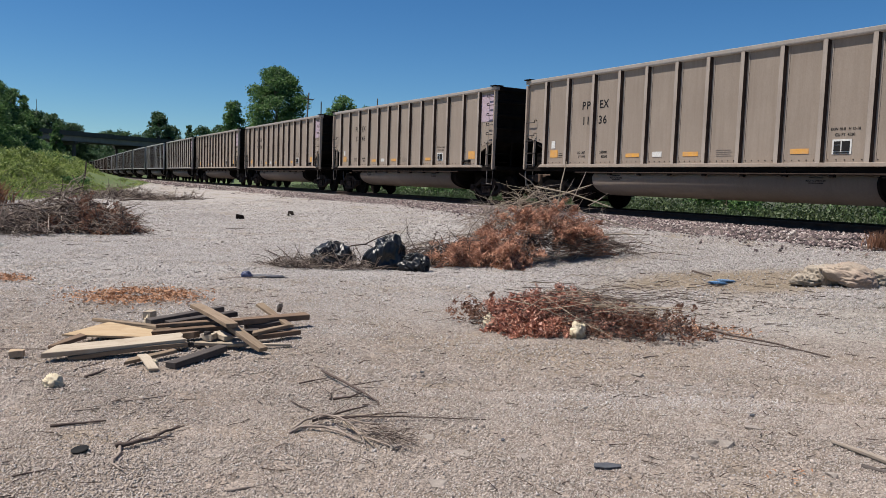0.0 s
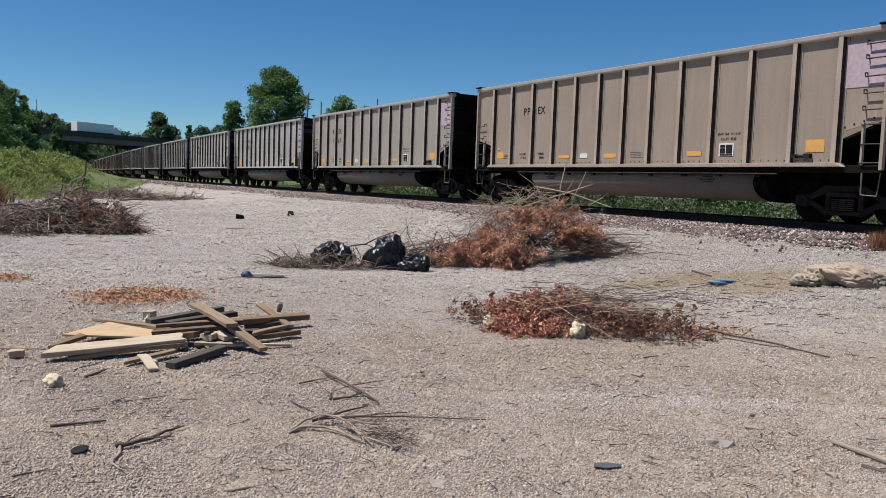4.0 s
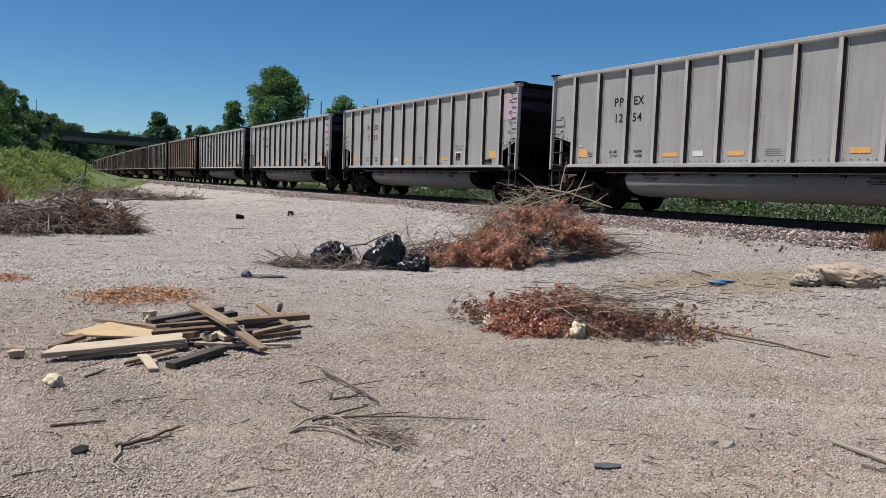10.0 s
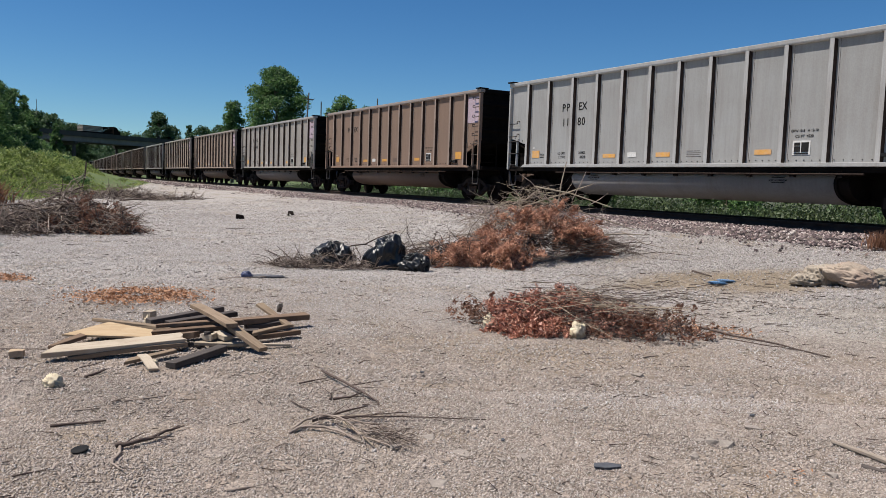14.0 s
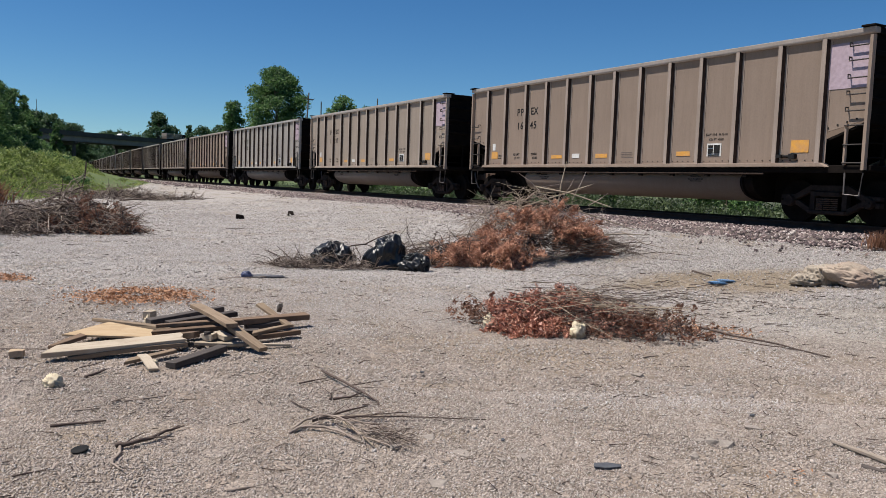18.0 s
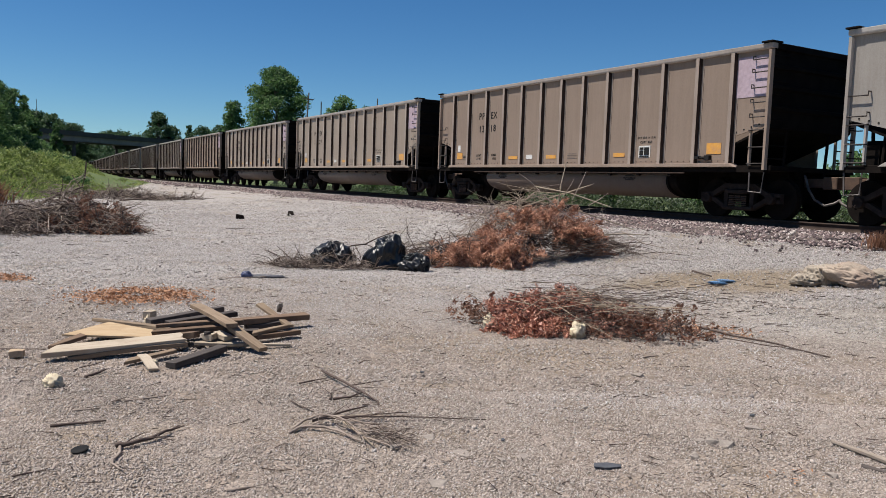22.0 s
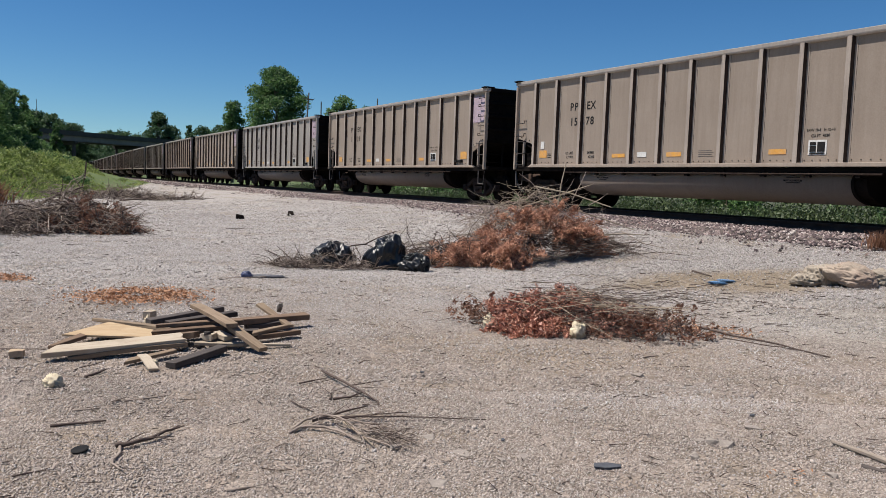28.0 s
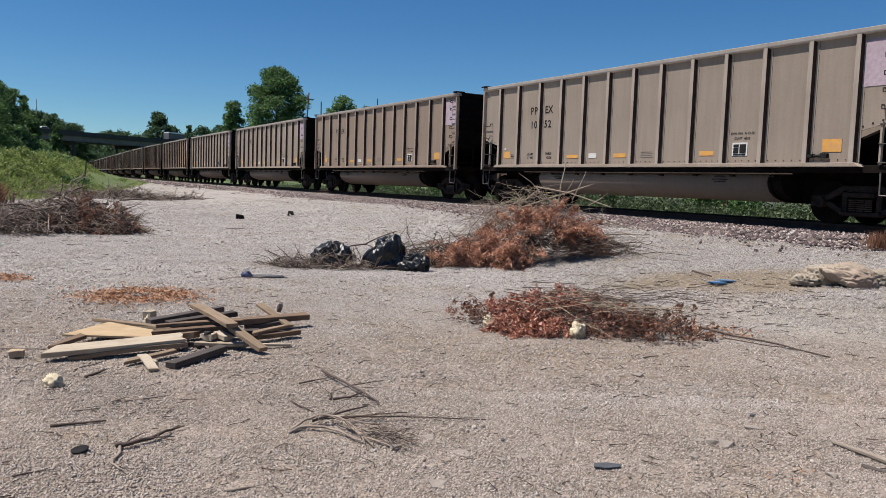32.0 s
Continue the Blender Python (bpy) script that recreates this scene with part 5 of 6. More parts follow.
def drop_sticks():
    stick(0.016, (-1.61, 3.89, 0.03), (-1.54, 3.91, 0.05), (-1.46, 4.08, 0.05), (-1.41, 4.25, 0.04))
    stick(0.011, (-1.60, 3.94, 0.03), (-1.55, 3.80, 0.02), (-1.52, 3.64, 0.02), (-1.46, 3.58, 0.02))
    stick(0.011, (-2.08, 4.18, 0.02), (-1.95, 4.24, 0.02), (-1.83, 4.30, 0.02))
    stick(0.008, (-2.09, 4.46, 0.01), (-1.96, 4.51, 0.01))
    stick(0.008, (-1.90, 4.65, 0.01), (-1.77, 4.73, 0.01), (-1.67, 4.81, 0.02))
    stick(0.014, (-2.34, 5.17, 0.02), (-2.30, 5.39, 0.03))
    stick(0.006, (-2.55, 5.21, 0.01), (-2.35, 5.18, 0.02))
    stick(0.006, (-3.39, 6.04, 0.01), (-3.08, 6.02, 0.02), (-3.00, 6.00, 0.01))
    stick(0.006, (-1.74, 4.49, 0.01), (-1.77, 4.43, 0.01))
    stick(0.007, (-0.92, 5.17, 0.02), (-0.76, 5.34, 0.03))
    stick(0.011, (-0.82, 5.50, 0.05), (-0.62, 5.17, 0.07), (-0.47, 4.95, 0.06), (-0.37, 4.81, 0.03), (-0.36, 4.76, 0.01))
    stick(0.010, (-0.65, 4.84, 0.02), (-0.55, 4.87, 0.03), (-0.47, 4.99, 0.05))
    stick(0.008, (-0.67, 4.84, 0.01), (-0.67, 4.94, 0.05))
    stick(0.005, (-0.58, 5.11, 0.06), (-0.37, 5.30, 0.05))
    stick(0.005, (-0.50, 5.08, 0.06), (-0.30, 5.11, 0.04))
    stick(0.010, (-0.80, 4.25, 0.03), (-0.74, 4.36, 0.09), (-0.66, 4.40, 0.13), (-0.57, 4.38, 0.13), (-0.48, 4.30, 0.10), (-0.40, 4.17, 0.05), (-0.36, 4.02, 0.02), wood=TWIG)
    stick(0.011, (-0.80, 4.23, 0.02), (-0.74, 4.31, 0.04), (-0.62, 4.30, 0.05), (-0.50, 4.22, 0.04), (-0.40, 4.12, 0.03))
    stick(0.010, (-0.70, 4.38, 0.06), (-0.55, 4.52, 0.08), (-0.42, 4.68, 0.05), wood=TWIG_DARK)
    stick(0.007, (-0.68, 4.38, 0.09), (-0.48, 4.45, 0.08), (-0.23, 4.50, 0.06), (-0.01, 4.54, 0.03), (0.29, 4.57, 0.01), wood=TWIG_DARK)
    stick(0.006, (-0.54, 4.40, 0.08), (-0.37, 4.52, 0.06), (-0.18, 4.62, 0.03))
    stick(0.008, (-0.52, 4.34, 0.09), (-0.40, 4.20, 0.05), (-0.33, 4.06, 0.03), wood=STRAW)
    stick(0.008, (-0.40, 4.20, 0.04), (-0.28, 4.10, 0.03), (-0.20, 4.03, 0.02))
    stick(0.007, (-0.44, 4.24, 0.04), (-0.30, 4.22, 0.04), (-0.15, 4.12, 0.02))
    stick(0.006, (-0.48, 4.40, 0.07), (-0.29, 4.35, 0.05), (-0.06, 4.05, 0.01))
    stick(0.007, (-0.60, 4.42, 0.09), (-0.44, 4.50, 0.06), (-0.28, 4.52, 0.04), wood=STRAW)
    stick(0.006, (-0.90, 4.78, 0.02), (-0.81, 4.67, 0.02), (-0.73, 4.61, 0.01))
    stick(0.016, (2.66, 8.04, 0.03), (2.87, 7.66, 0.04), (3.17, 7.32, 0.03), (3.42, 6.86, 0.02))
    stick(0.008, (2.71, 7.52, 0.06), (2.93, 7.13, 0.09), (3.16, 7.06, 0.06))
    stick(0.007, (0.98, 6.05, 0.01), (1.03, 5.87, 0.02))
    stick(0.012, (-0.92, 3.42, 0.01), (-0.83, 3.46, 0.01))
    stick(0.006, (-1.89, 3.45, 0.01), (-1.82, 3.51, 0.01), (-1.78, 3.57, 0.01))
    stick(0.010, (1.67, 6.40, 0.02), (1.82, 6.51, 0.02))
    stick(0.008, (-3.04, 10.78, 0.02), (-2.66, 10.86, 0.04), (-2.26, 11.18, 0.05))
    stick(0.010, (-5.74, 20.92, 0.02), (-5.15, 21.58, 0.02))
    stick(0.015, (-5.14, 27.18, 0.03), (-4.55, 26.56, 0.02))
    stick(0.010, (0.85, 13.67, 0.02), (1.35, 12.84, 0.03))
    stick(0.015, (4.08, 18.19, 0.05), (4.06, 16.01, 0.04), (4.26, 15.09, 0.03))
    stick(0.020, (3.91, 12.37, 0.02), (4.03, 11.82, 0.03))
    stick(0.010, (4.04, 9.40, 0.02), (4.31, 9.25, 0.02))
    stick(0.006, (-2.53, 5.42, 0.01), (-2.46, 5.70, 0.01))


drop_sticks()


def twig_mesh(name, starts, ends, sag, r0, mat, rng, seg=3):
    """Many thin three-sided rods from starts to ends, bowed upwards by sag."""
    n = len(starts)
    t = np.linspace(0, 1, seg + 1)
    p = starts[:, None] * (1 - t)[None, :, None] + ends[:, None] * t[None, :, None]
    p = p + rng.normal(0, 1, (n, seg + 1, 3)) * (np.linalg.norm(ends - starts, axis=1) * 0.035)[:, None, None]
    p[:, :, 2] += sag[:, None] * (4 * t * (1 - t))[None]
    r = r0[:, None] * (1 - 0.7 * t)[None]
    d = (ends - starts) / np.linalg.norm(ends - starts, axis=1)[:, None]
    u = np.cross(d, rng.normal(size=(n, 3)))
    u /= np.linalg.norm(u, axis=1)[:, None]
    w = np.cross(d, u)
    v = np.stack([p + r[..., None] * (u * math.cos(a) + w * math.sin(a))[:, None] for a in (0, 2.094, 4.189)], 2)
    i = np.arange(n * (seg + 1) * 3).reshape(n, seg + 1, 3)
    f = np.stack([i[:, :-1], np.roll(i, -1, 2)[:, :-1], np.roll(i, -1, 2)[:, 1:], i[:, 1:]], -1).reshape(-1, 4)
    return raw_mesh(name, v.reshape(-1, 3), f, mat)


def fan_tangle():
    """Fine dead twigs snagged in the fan of sticks."""
    rng = np.random.default_rng(71)
    t = thing("twig_snag", "knot of fine dark dead twigs on gravel", "twigs", pose(0, 0, 0))
    for nm, mat, n in (("dark_twig_tangle", TWIG_DARK, 70), ("twig_tangle", TWIG, 45)):
        k = rng.random(n)
        a = np.stack([-0.42 + 0.24 * k + rng.normal(0, 0.04, n), 4.30 - 0.20 * k + rng.normal(0, 0.05, n), rng.uniform(0.01, 0.06, n)], 1)
        b = a + np.stack([rng.uniform(0.02, 0.14, n), rng.normal(-0.03, 0.06, n), rng.normal(0, 0.015, n)], 1)
        b[:, 2] = np.maximum(b[:, 2], 0.006)
        for p in (a, b):
            p[:, 2] += np.array([lie(x, y) for x, y in p[:, :2]])
        tagged(part(nm, twig_mesh(nm, a, b, rng.uniform(0, 0.01, n), rng.uniform(0.0015, 0.0035, n), mat, rng, 2), None, t), kind="stuff")


fan_tangle()


def heap_points(n, cx, cy, rx, ry, h, rng, turn=0.0, shell=0.35, power=0.7, rough=0.75):
    """Random points in a ragged domed heap; shell > 0 keeps them near its surface."""
    a, q = rng.uniform(0, 2 * math.pi, n), np.sqrt(rng.random(n))
    rag = np.array([1 + 0.45 * noise.noise((math.cos(i) * 1.7 + cx, math.sin(i) * 1.7 + cy, 5)) for i in a])
    x, y = rx * q * np.cos(a) * rag, ry * q * np.sin(a) * rag
    top = h * (1 - q ** 2) ** power
    lump = np.array([0.85 + rough * noise.noise((i * 1.7 + cx, j * 1.7 + cy, 2)) + 0.5 * rough * noise.noise((i * 5 + cx, j * 5, 2)) for i, j in zip(x, y)])
    z = np.maximum(top * lump, 0.02) * (1 - shell * rng.random(n) ** 1.5)
    c, s = math.cos(turn), math.sin(turn)
    return np.stack([cx + x * c - y * s, cy + x * s + y * c, z], 1)


def seated(p):
    """Points raised by the lot's surface under them."""
    p = np.array(p, float)
    p[:, 2] += np.array([lie(a, b) for a, b in p[:, :2]])
    return p


def boughs(name, starts, dirs, lengths, per, wide, size, mat, rng, squash=(1, 0.42, 1), droop=0.25):
    """Leafy sprays set along many short boughs, thick at the heart and thin at the tip."""
    n = len(starts)
    t = rng.beta(1.3, 1.1, (n, per))
    p = starts[:, None] + dirs[:, None] * (lengths[:, None] * t)[..., None]
    p[..., 2] -= droop * lengths[:, None] * t ** 2
    p += rng.normal(0, 1, (n, per, 3)) * (wide * (1.1 - 0.75 * t))[..., None]
    p = p.reshape(-1, 3)
    p[:, 2] = np.maximum(p[:, 2], 0.015)
    return scatter(name, seated(p), rng.uniform(0.55, 1.45, len(p)) * size, LEAF_SHAPE, mat, 0.0, rng, squash, 0.3)


def outward(p, cx, cy, rng, lift=0.3, loose=0.6):
    d = np.stack([p[:, 0] - cx, (p[:, 1] - cy), np.full(len(p), lift)], 1)
    d /= np.linalg.norm(d, axis=1)[:, None] + 1e-6
    d = d + rng.normal(0, loose, d.shape)
    return d / np.linalg.norm(d, axis=1)[:, None]


def cedar_heap():
    rng = np.random.default_rng(31)
    t = thing("brush_heap", "heap of dried rust-brown cedar brush on the gravel", "brush heap", pose(0, 0, 0))
    cx, cy, turn = 1.62, 14.35, 0.1
    a = np.concatenate([heap_points(150, cx, cy, 1.22, 0.75, 1.1, rng, turn, 0.5, 0.8, 0.3), heap_points(55, 0.75, 13.75, 0.85, 0.4, 0.5, rng, turn, 0.35, 0.7, 0.4), heap_points(45, 2.35, 14.2, 0.6, 0.5, 0.75, rng, turn, 0.3, 0.7, 0.4)])
    keep = ~((a[:, 0] > 1.7) & (a[:, 2] < 0.36) & (a[:, 1] < 14.5))
    a = a[keep]
    d = outward(a, cx, cy + 0.5, rng, 0.25, 0.45)
    tagged(part("cedar_spray", boughs("cedar_spray", a, d, rng.uniform(0.25, 0.55, len(a)), 135, 0.055, 0.046, CEDAR, rng, (1, 0.26, 1)), None, t), kind="stuff")
    n = 1000
    a = heap_points(n, cx + 0.05, cy + 0.25, 1.55, 0.8, 1.12, rng, turn)
    d = rng.normal(size=(n, 3)) * np.array([1, 0.7, 0.4])
    b = a + d / np.linalg.norm(d, axis=1)[:, None] * rng.uniform(0.2, 0.75, (n, 1))
    b[:, 2] = np.maximum(b[:, 2], 0.03)
    tagged(part("twig_tangle", twig_mesh("twig_tangle", seated(a), seated(b), rng.uniform(0, 0.08, n), rng.uniform(0.003, 0.008, n), TWIG, rng), None, t), kind="stuff")
    # bleached twigs on the crest
    n = 120
    a = np.stack([rng.normal(1.3, 0.42, n), rng.normal(14.45, 0.3, n), rng.normal(0.0, 0.09, n)], 1)
    a[:, 2] += 1.16 - 0.42 * np.abs(a[:, 0] - 1.6) ** 1.5
    b = a + rng.normal(size=(n, 3)) * np.array([0.32, 0.22, 0.13])
    b[:, 2] = np.maximum(b[:, 2], 0.2)
    tagged(part("pale_twig_tangle", twig_mesh("pale_twig_tangle", seated(a), seated(b), rng.uniform(-0.03, 0.08, n), rng.uniform(0.0025, 0.006, n), STRAW, rng), None, t), kind="stuff")
    n = 420
    a = heap_points(n, cx + 0.35, cy, 1.6, 0.75, 0.5, rng, turn)
    b = a + rng.normal(size=(n, 3)) * np.array([0.45, 0.35, 0.14])
    b[:, 2] = np.maximum(b[:, 2], 0.02)
    tagged(part("dark_twig_tangle", twig_mesh("dark_twig_tangle", seated(a), seated(b), rng.uniform(0, 0.06, n), rng.uniform(0.004, 0.010, n), TWIG_DARK, rng), None, t), kind="stuff")
    for p, q, r in (((0.95, 14.2, 0.86), (2.62, 14.3, 1.38), 0.012), ((1.62, 14.3, 1.36), (2.95, 14.0, 0.98), 0.013), ((2.02, 14.2, 1.0), (2.14, 14.2, 1.80), 0.011), ((1.72, 14.4, 1.25), (1.32, 14.4, 1.60), 0.007), ((0.3, 14.4, 0.75), (1.5, 14.5, 1.10), 0.007), ((1.75, 14.1, 1.22), (2.3, 13.9, 0.75), 0.009),
                    ((2.3, 14.4, 1.1), (2.55, 14.5, 1.62), 0.006), ((2.45, 14.5, 0.9), (3.6, 15.0, 0.5), 0.010), ((-0.9, 13.9, 0.2), (0.55, 14.2, 0.55), 0.009), ((2.85, 14.6, 0.45), (3.85, 15.0, 0.40), 0.011), ((3.2, 14.5, 0.1), (3.6, 14.2, 0.42), 0.007), ((1.2, 14.2, 0.95), (1.05, 14.0, 0.6), 0.007), ((2.6, 14.4, 1.0), (2.95, 14.4, 1.22), 0.006), ((0.9, 14.3, 0.8), (0.72, 14.3, 1.2), 0.006), ((1.5, 14.5, 1.15), (2.1, 14.6, 1.38), 0.006), ((1.1, 14.4, 1.0), (1.9, 14.5, 1.22), 0.006)):
        p, q = Vector(p), Vector(q)
        p.z += lie(p.x, p.y) * 0.6
        q.z += lie(q.x, q.y) * 0.6
        bm = bmesh.new()
        m = (p + q) / 2 + Vector((RNG.normal(0, 0.03), RNG.normal(0, 0.03), RNG.normal(0.02, 0.03)))
        tube(bm, [p, m, q], [r * 1.35, r * 1.15, r * 0.7], 6)
        part("bare_branch", bm, STRAW if r > 0.009 else TWIG, t, "bleached bare branch")


def red_heap():
    rng = np.random.default_rng(32)
    t = thing("leaf_heap", "low heap of cut stems with dried red leaves", "brush heap", pose(0, 0, 0))
    a = np.concatenate([heap_points(120, 1.05, 7.85, 0.66, 0.5, 0.33, rng, 0, 0.5, 0.6, 0.35), heap_points(55, 0.90, 7.5, 0.36, 0.28, 0.17, rng), heap_points(40, 1.6, 7.8, 0.45, 0.38, 0.27, rng, 0, 0.5, 0.6, 0.4)])
    d = outward(a, 1.2, 7.9, rng, 0.3, 0.6)
    tagged(part("red_leaf_mass", boughs("red_leaf_mass", a, d, rng.uniform(0.08, 0.24, len(a)), 58, 0.042, 0.021, RED_LEAF, rng, (1, 0.62, 1), 0.3), None, t), kind="stuff")
    a = np.concatenate([heap_points(95, 1.85, 7.6, 0.68, 0.42, 0.22, rng, 0, 0.5, 0.6, 0.4), heap_points(22, 0.42, 8.0, 0.22, 0.2, 0.24, rng)])
    d = outward(a, 1.6, 7.7, rng, 0.4, 0.7)
    tagged(part("olive_leaf_mass", boughs("olive_leaf_mass", a, d, rng.uniform(0.08, 0.24, len(a)), 28, 0.036, 0.019, OLIVE_LEAF, rng, (1, 0.75, 1), 0.1), None, t), kind="stuff")
    for n, mat, lo, hi, nm in ((62, STRAW, 0.003, 0.0062, "pale_stem_mass"), (90, TWIG_DARK, 0.002, 0.005, "dark_stem_mass")):
        a = np.stack([rng.normal(1.15, 0.28, n), rng.normal(7.72, 0.22, n), rng.uniform(0.12, 0.40, n)], 1)
        b = a + np.stack([rng.uniform(0.4, 1.1, n), rng.normal(-0.15, 0.30, n), rng.normal(-0.08, 0.12, n)], 1)
        b[:, 2] = np.maximum(b[:, 2], 0.02)
        tagged(part(nm, twig_mesh(nm, seated(a), seated(b), rng.uniform(0, 0.04, n), rng.uniform(lo, hi, n), mat, rng), None, t), kind="stuff")
    n = 380
    a = heap_points(n, 1.35, 7.75, 1.1, 0.55, 0.30, rng)
    b = a + rng.normal(size=(n, 3)) * np.array([0.22, 0.16, 0.11])
    b[:, 2] = np.maximum(b[:, 2], 0.01)
    tagged(part("twig_tangle", twig_mesh("twig_tangle", seated(a), seated(b), rng.uniform(0, 0.03, n), rng.uniform(0.002, 0.005, n), TWIG_DARK, rng), None, t), kind="stuff")
    for k in range(16):
        x, y = (1.75 + 0.07 * k + rng.normal(0, 0.05), 7.85 + rng.normal(0, 0.2)) if k < 12 else (0.5 + 0.14 * (k - 12), 8.3 + rng.normal(0, 0.1))
        h = rng.uniform(0.14, 0.27)
        z = lie(x, y)
        bm = bmesh.new()
        tube(bm, [(x, y, z), (x + 0.02, y, z + h * 0.6), (x + rng.normal(0.02, 0.03), y, z + h)], [0.004, 0.003, 0.002], 4)
        for q in range(3):
            c = Vector((x + rng.normal(0.02, 0.015), y, z + h - 0.02 * q))
            vs = [bm.verts.new(c + Vector(o) * 0.028) for o in ((-0.5, 0, -0.8), (0.7, 0.3, -0.2), (0.2, -0.2, 0.9), (-0.7, 0.2, 0.3))]
            bm.faces.new(vs)
        part("dry_stalk", bm, OLIVE_LEAF, t)


def grey_heap(name, label, spots, seed, rust=0, mat=None, long=0.7, thick=1.0):
    """A tangle of bare branches with side twigs over one or more low domes (x, y, rx, ry, h, count)."""
    rng = np.random.default_rng(seed)
    t = thing(name, label, "brush heap", pose(0, 0, 0))
    for cx, cy, rx, ry, h, n in spots:
        # dark twigs lie lower, putting the heap's inner shade into their colour
        for nm, tone, k, reach, lo, hi in (("twig_tangle", mat or TWIG, n, 1.0, 0.005, 0.012), ("dark_twig_tangle", TWIG_DARK, n, 1.0, 0.006, 0.015)):
            a = heap_points(k, cx, cy, rx, ry, h * (1.0 if nm[0] == "t" else 0.75), rng, shell=0.7)
            d = rng.normal(size=(k, 3)) * np.array([1.0, 0.8, 0.45])
            d[:, 2] = np.abs(d[:, 2]) * np.where(rng.random(k) < 0.7, 1, -1)
            d /= np.linalg.norm(d, axis=1)[:, None]
            L = rng.uniform(0.25, 1.0, k) * long * reach
            b = a + d * L[:, None]
            b[:, 2] = np.maximum(b[:, 2], 0.02)
            # side twigs
            q = rng.uniform(0.3, 0.9, (k, 2, 1))
            c = (a[:, None] * (1 - q) + b[:, None] * q).reshape(-1, 3)
            e = c + rng.normal(size=c.shape) * np.array([1, 0.8, 0.6]) * np.repeat(L, 2)[:, None] * 0.22
            e[:, 2] = np.maximum(e[:, 2], 0.02)
            r = rng.uniform(lo, hi, k) * thick
            tagged(part(nm, twig_mesh(nm, seated(np.concatenate([a, c])), seated(np.concatenate([b, e])), np.concatenate([rng.uniform(0, 0.12, k) * long, np.zeros(2 * k)]), np.concatenate([r, np.repeat(r, 2) * 0.5]), tone, rng), None, t), kind="stuff")
    if rust:
        cx, cy, rx, ry, h, n = spots[0]
        a = heap_points(rust, cx + rx * 0.35, cy, rx * 0.65, ry * 0.9, h * 0.7, rng)
        d = outward(a, cx, cy, rng, 0.2, 0.6)
        tagged(part("dead_foliage", boughs("dead_foliage", a, d, rng.uniform(0.2, 0.45, rust), 60, 0.06, 0.04, OLIVE_LEAF, rng), None, t), kind="stuff")
    return t


cedar_heap()
red_heap()
g = grey_heap("branch_heap", "tangled heap of bare grey branches on the gravel", [(-8.7, 18.2, 1.7, 1.0, 0.84, 480), (-10.4, 17.0, 2.0, 0.9, 0.44, 400)], 41, 150, None, 0.8, 1.5)
for pts, r in ((((-10.1, 19.1, 0.4), (-9.35, 19.3, 0.82), (-9.05, 19.3, 0.92), (-8.8, 19.3, 1.02), (-8.74, 19.3, 1.25), (-8.7, 19.3, 1.62)), 0.03), (((-8.85, 19.3, 1.0), (-9.1, 19.4, 1.3)), 0.014), (((-9.8, 18.6, 0.5), (-9.0, 19.0, 0.6), (-8.2, 19.4, 0.62)), 0.04), (((-7.6, 18.6, 0.75), (-6.9, 18.5, 0.82)), 0.022), (((-10.0, 19.8, 0.62), (-9.0, 20.0, 0.66)), 0.03), (((-11.5, 17.2, 0.3), (-10.2, 17.0, 0.42), (-8.6, 17.2, 0.2)), 0.03), (((-10.9, 18.0, 0.5), (-9.4, 17.6, 0.62), (-8.0, 17.9, 0.3)), 0.028)):
    bm = bmesh.new()
    tube(bm, pts, [r * (1 - 0.5 * i / len(pts)) for i in range(len(pts))], 7)
    part("bare_branch", bm, TWIG_DARK, g)
grey_heap("branch_row", "low row of thin grey brush beside the weeds", [(-17.2, 42.5, 1.7, 1.1, 0.72, 240), (-14.6, 41.8, 1.9, 0.7, 0.30, 110), (-19.6, 42.0, 1.5, 0.9, 0.45, 120)], 42, 0, TWIG, 0.85, 1.8)
grey_heap("branch_tangle", "thin grey branches tangled beside black bags", [(-1.75, 12.6, 0.6, 0.25, 0.15, 95), (-2.4, 12.5, 0.45, 0.25, 0.08, 55)], 43, 0, TWIG, 0.5, 0.9)
grey_heap("branch_tangle", "dark bare branches between bag and brush heap", [(0.2, 13.8, 0.9, 0.4, 0.4, 75), (-0.5, 13.6, 0.5, 0.3, 0.35, 25)], 44, 0, TWIG_DARK, 0.9, 0.9)
grey_heap("branch_tangle", "scattered thin brush on the weedy bank", [(-24.0, 42.0, 2.6, 1.6, 0.9, 110)], 45, 0, TWIG, 1.5, 2.0)
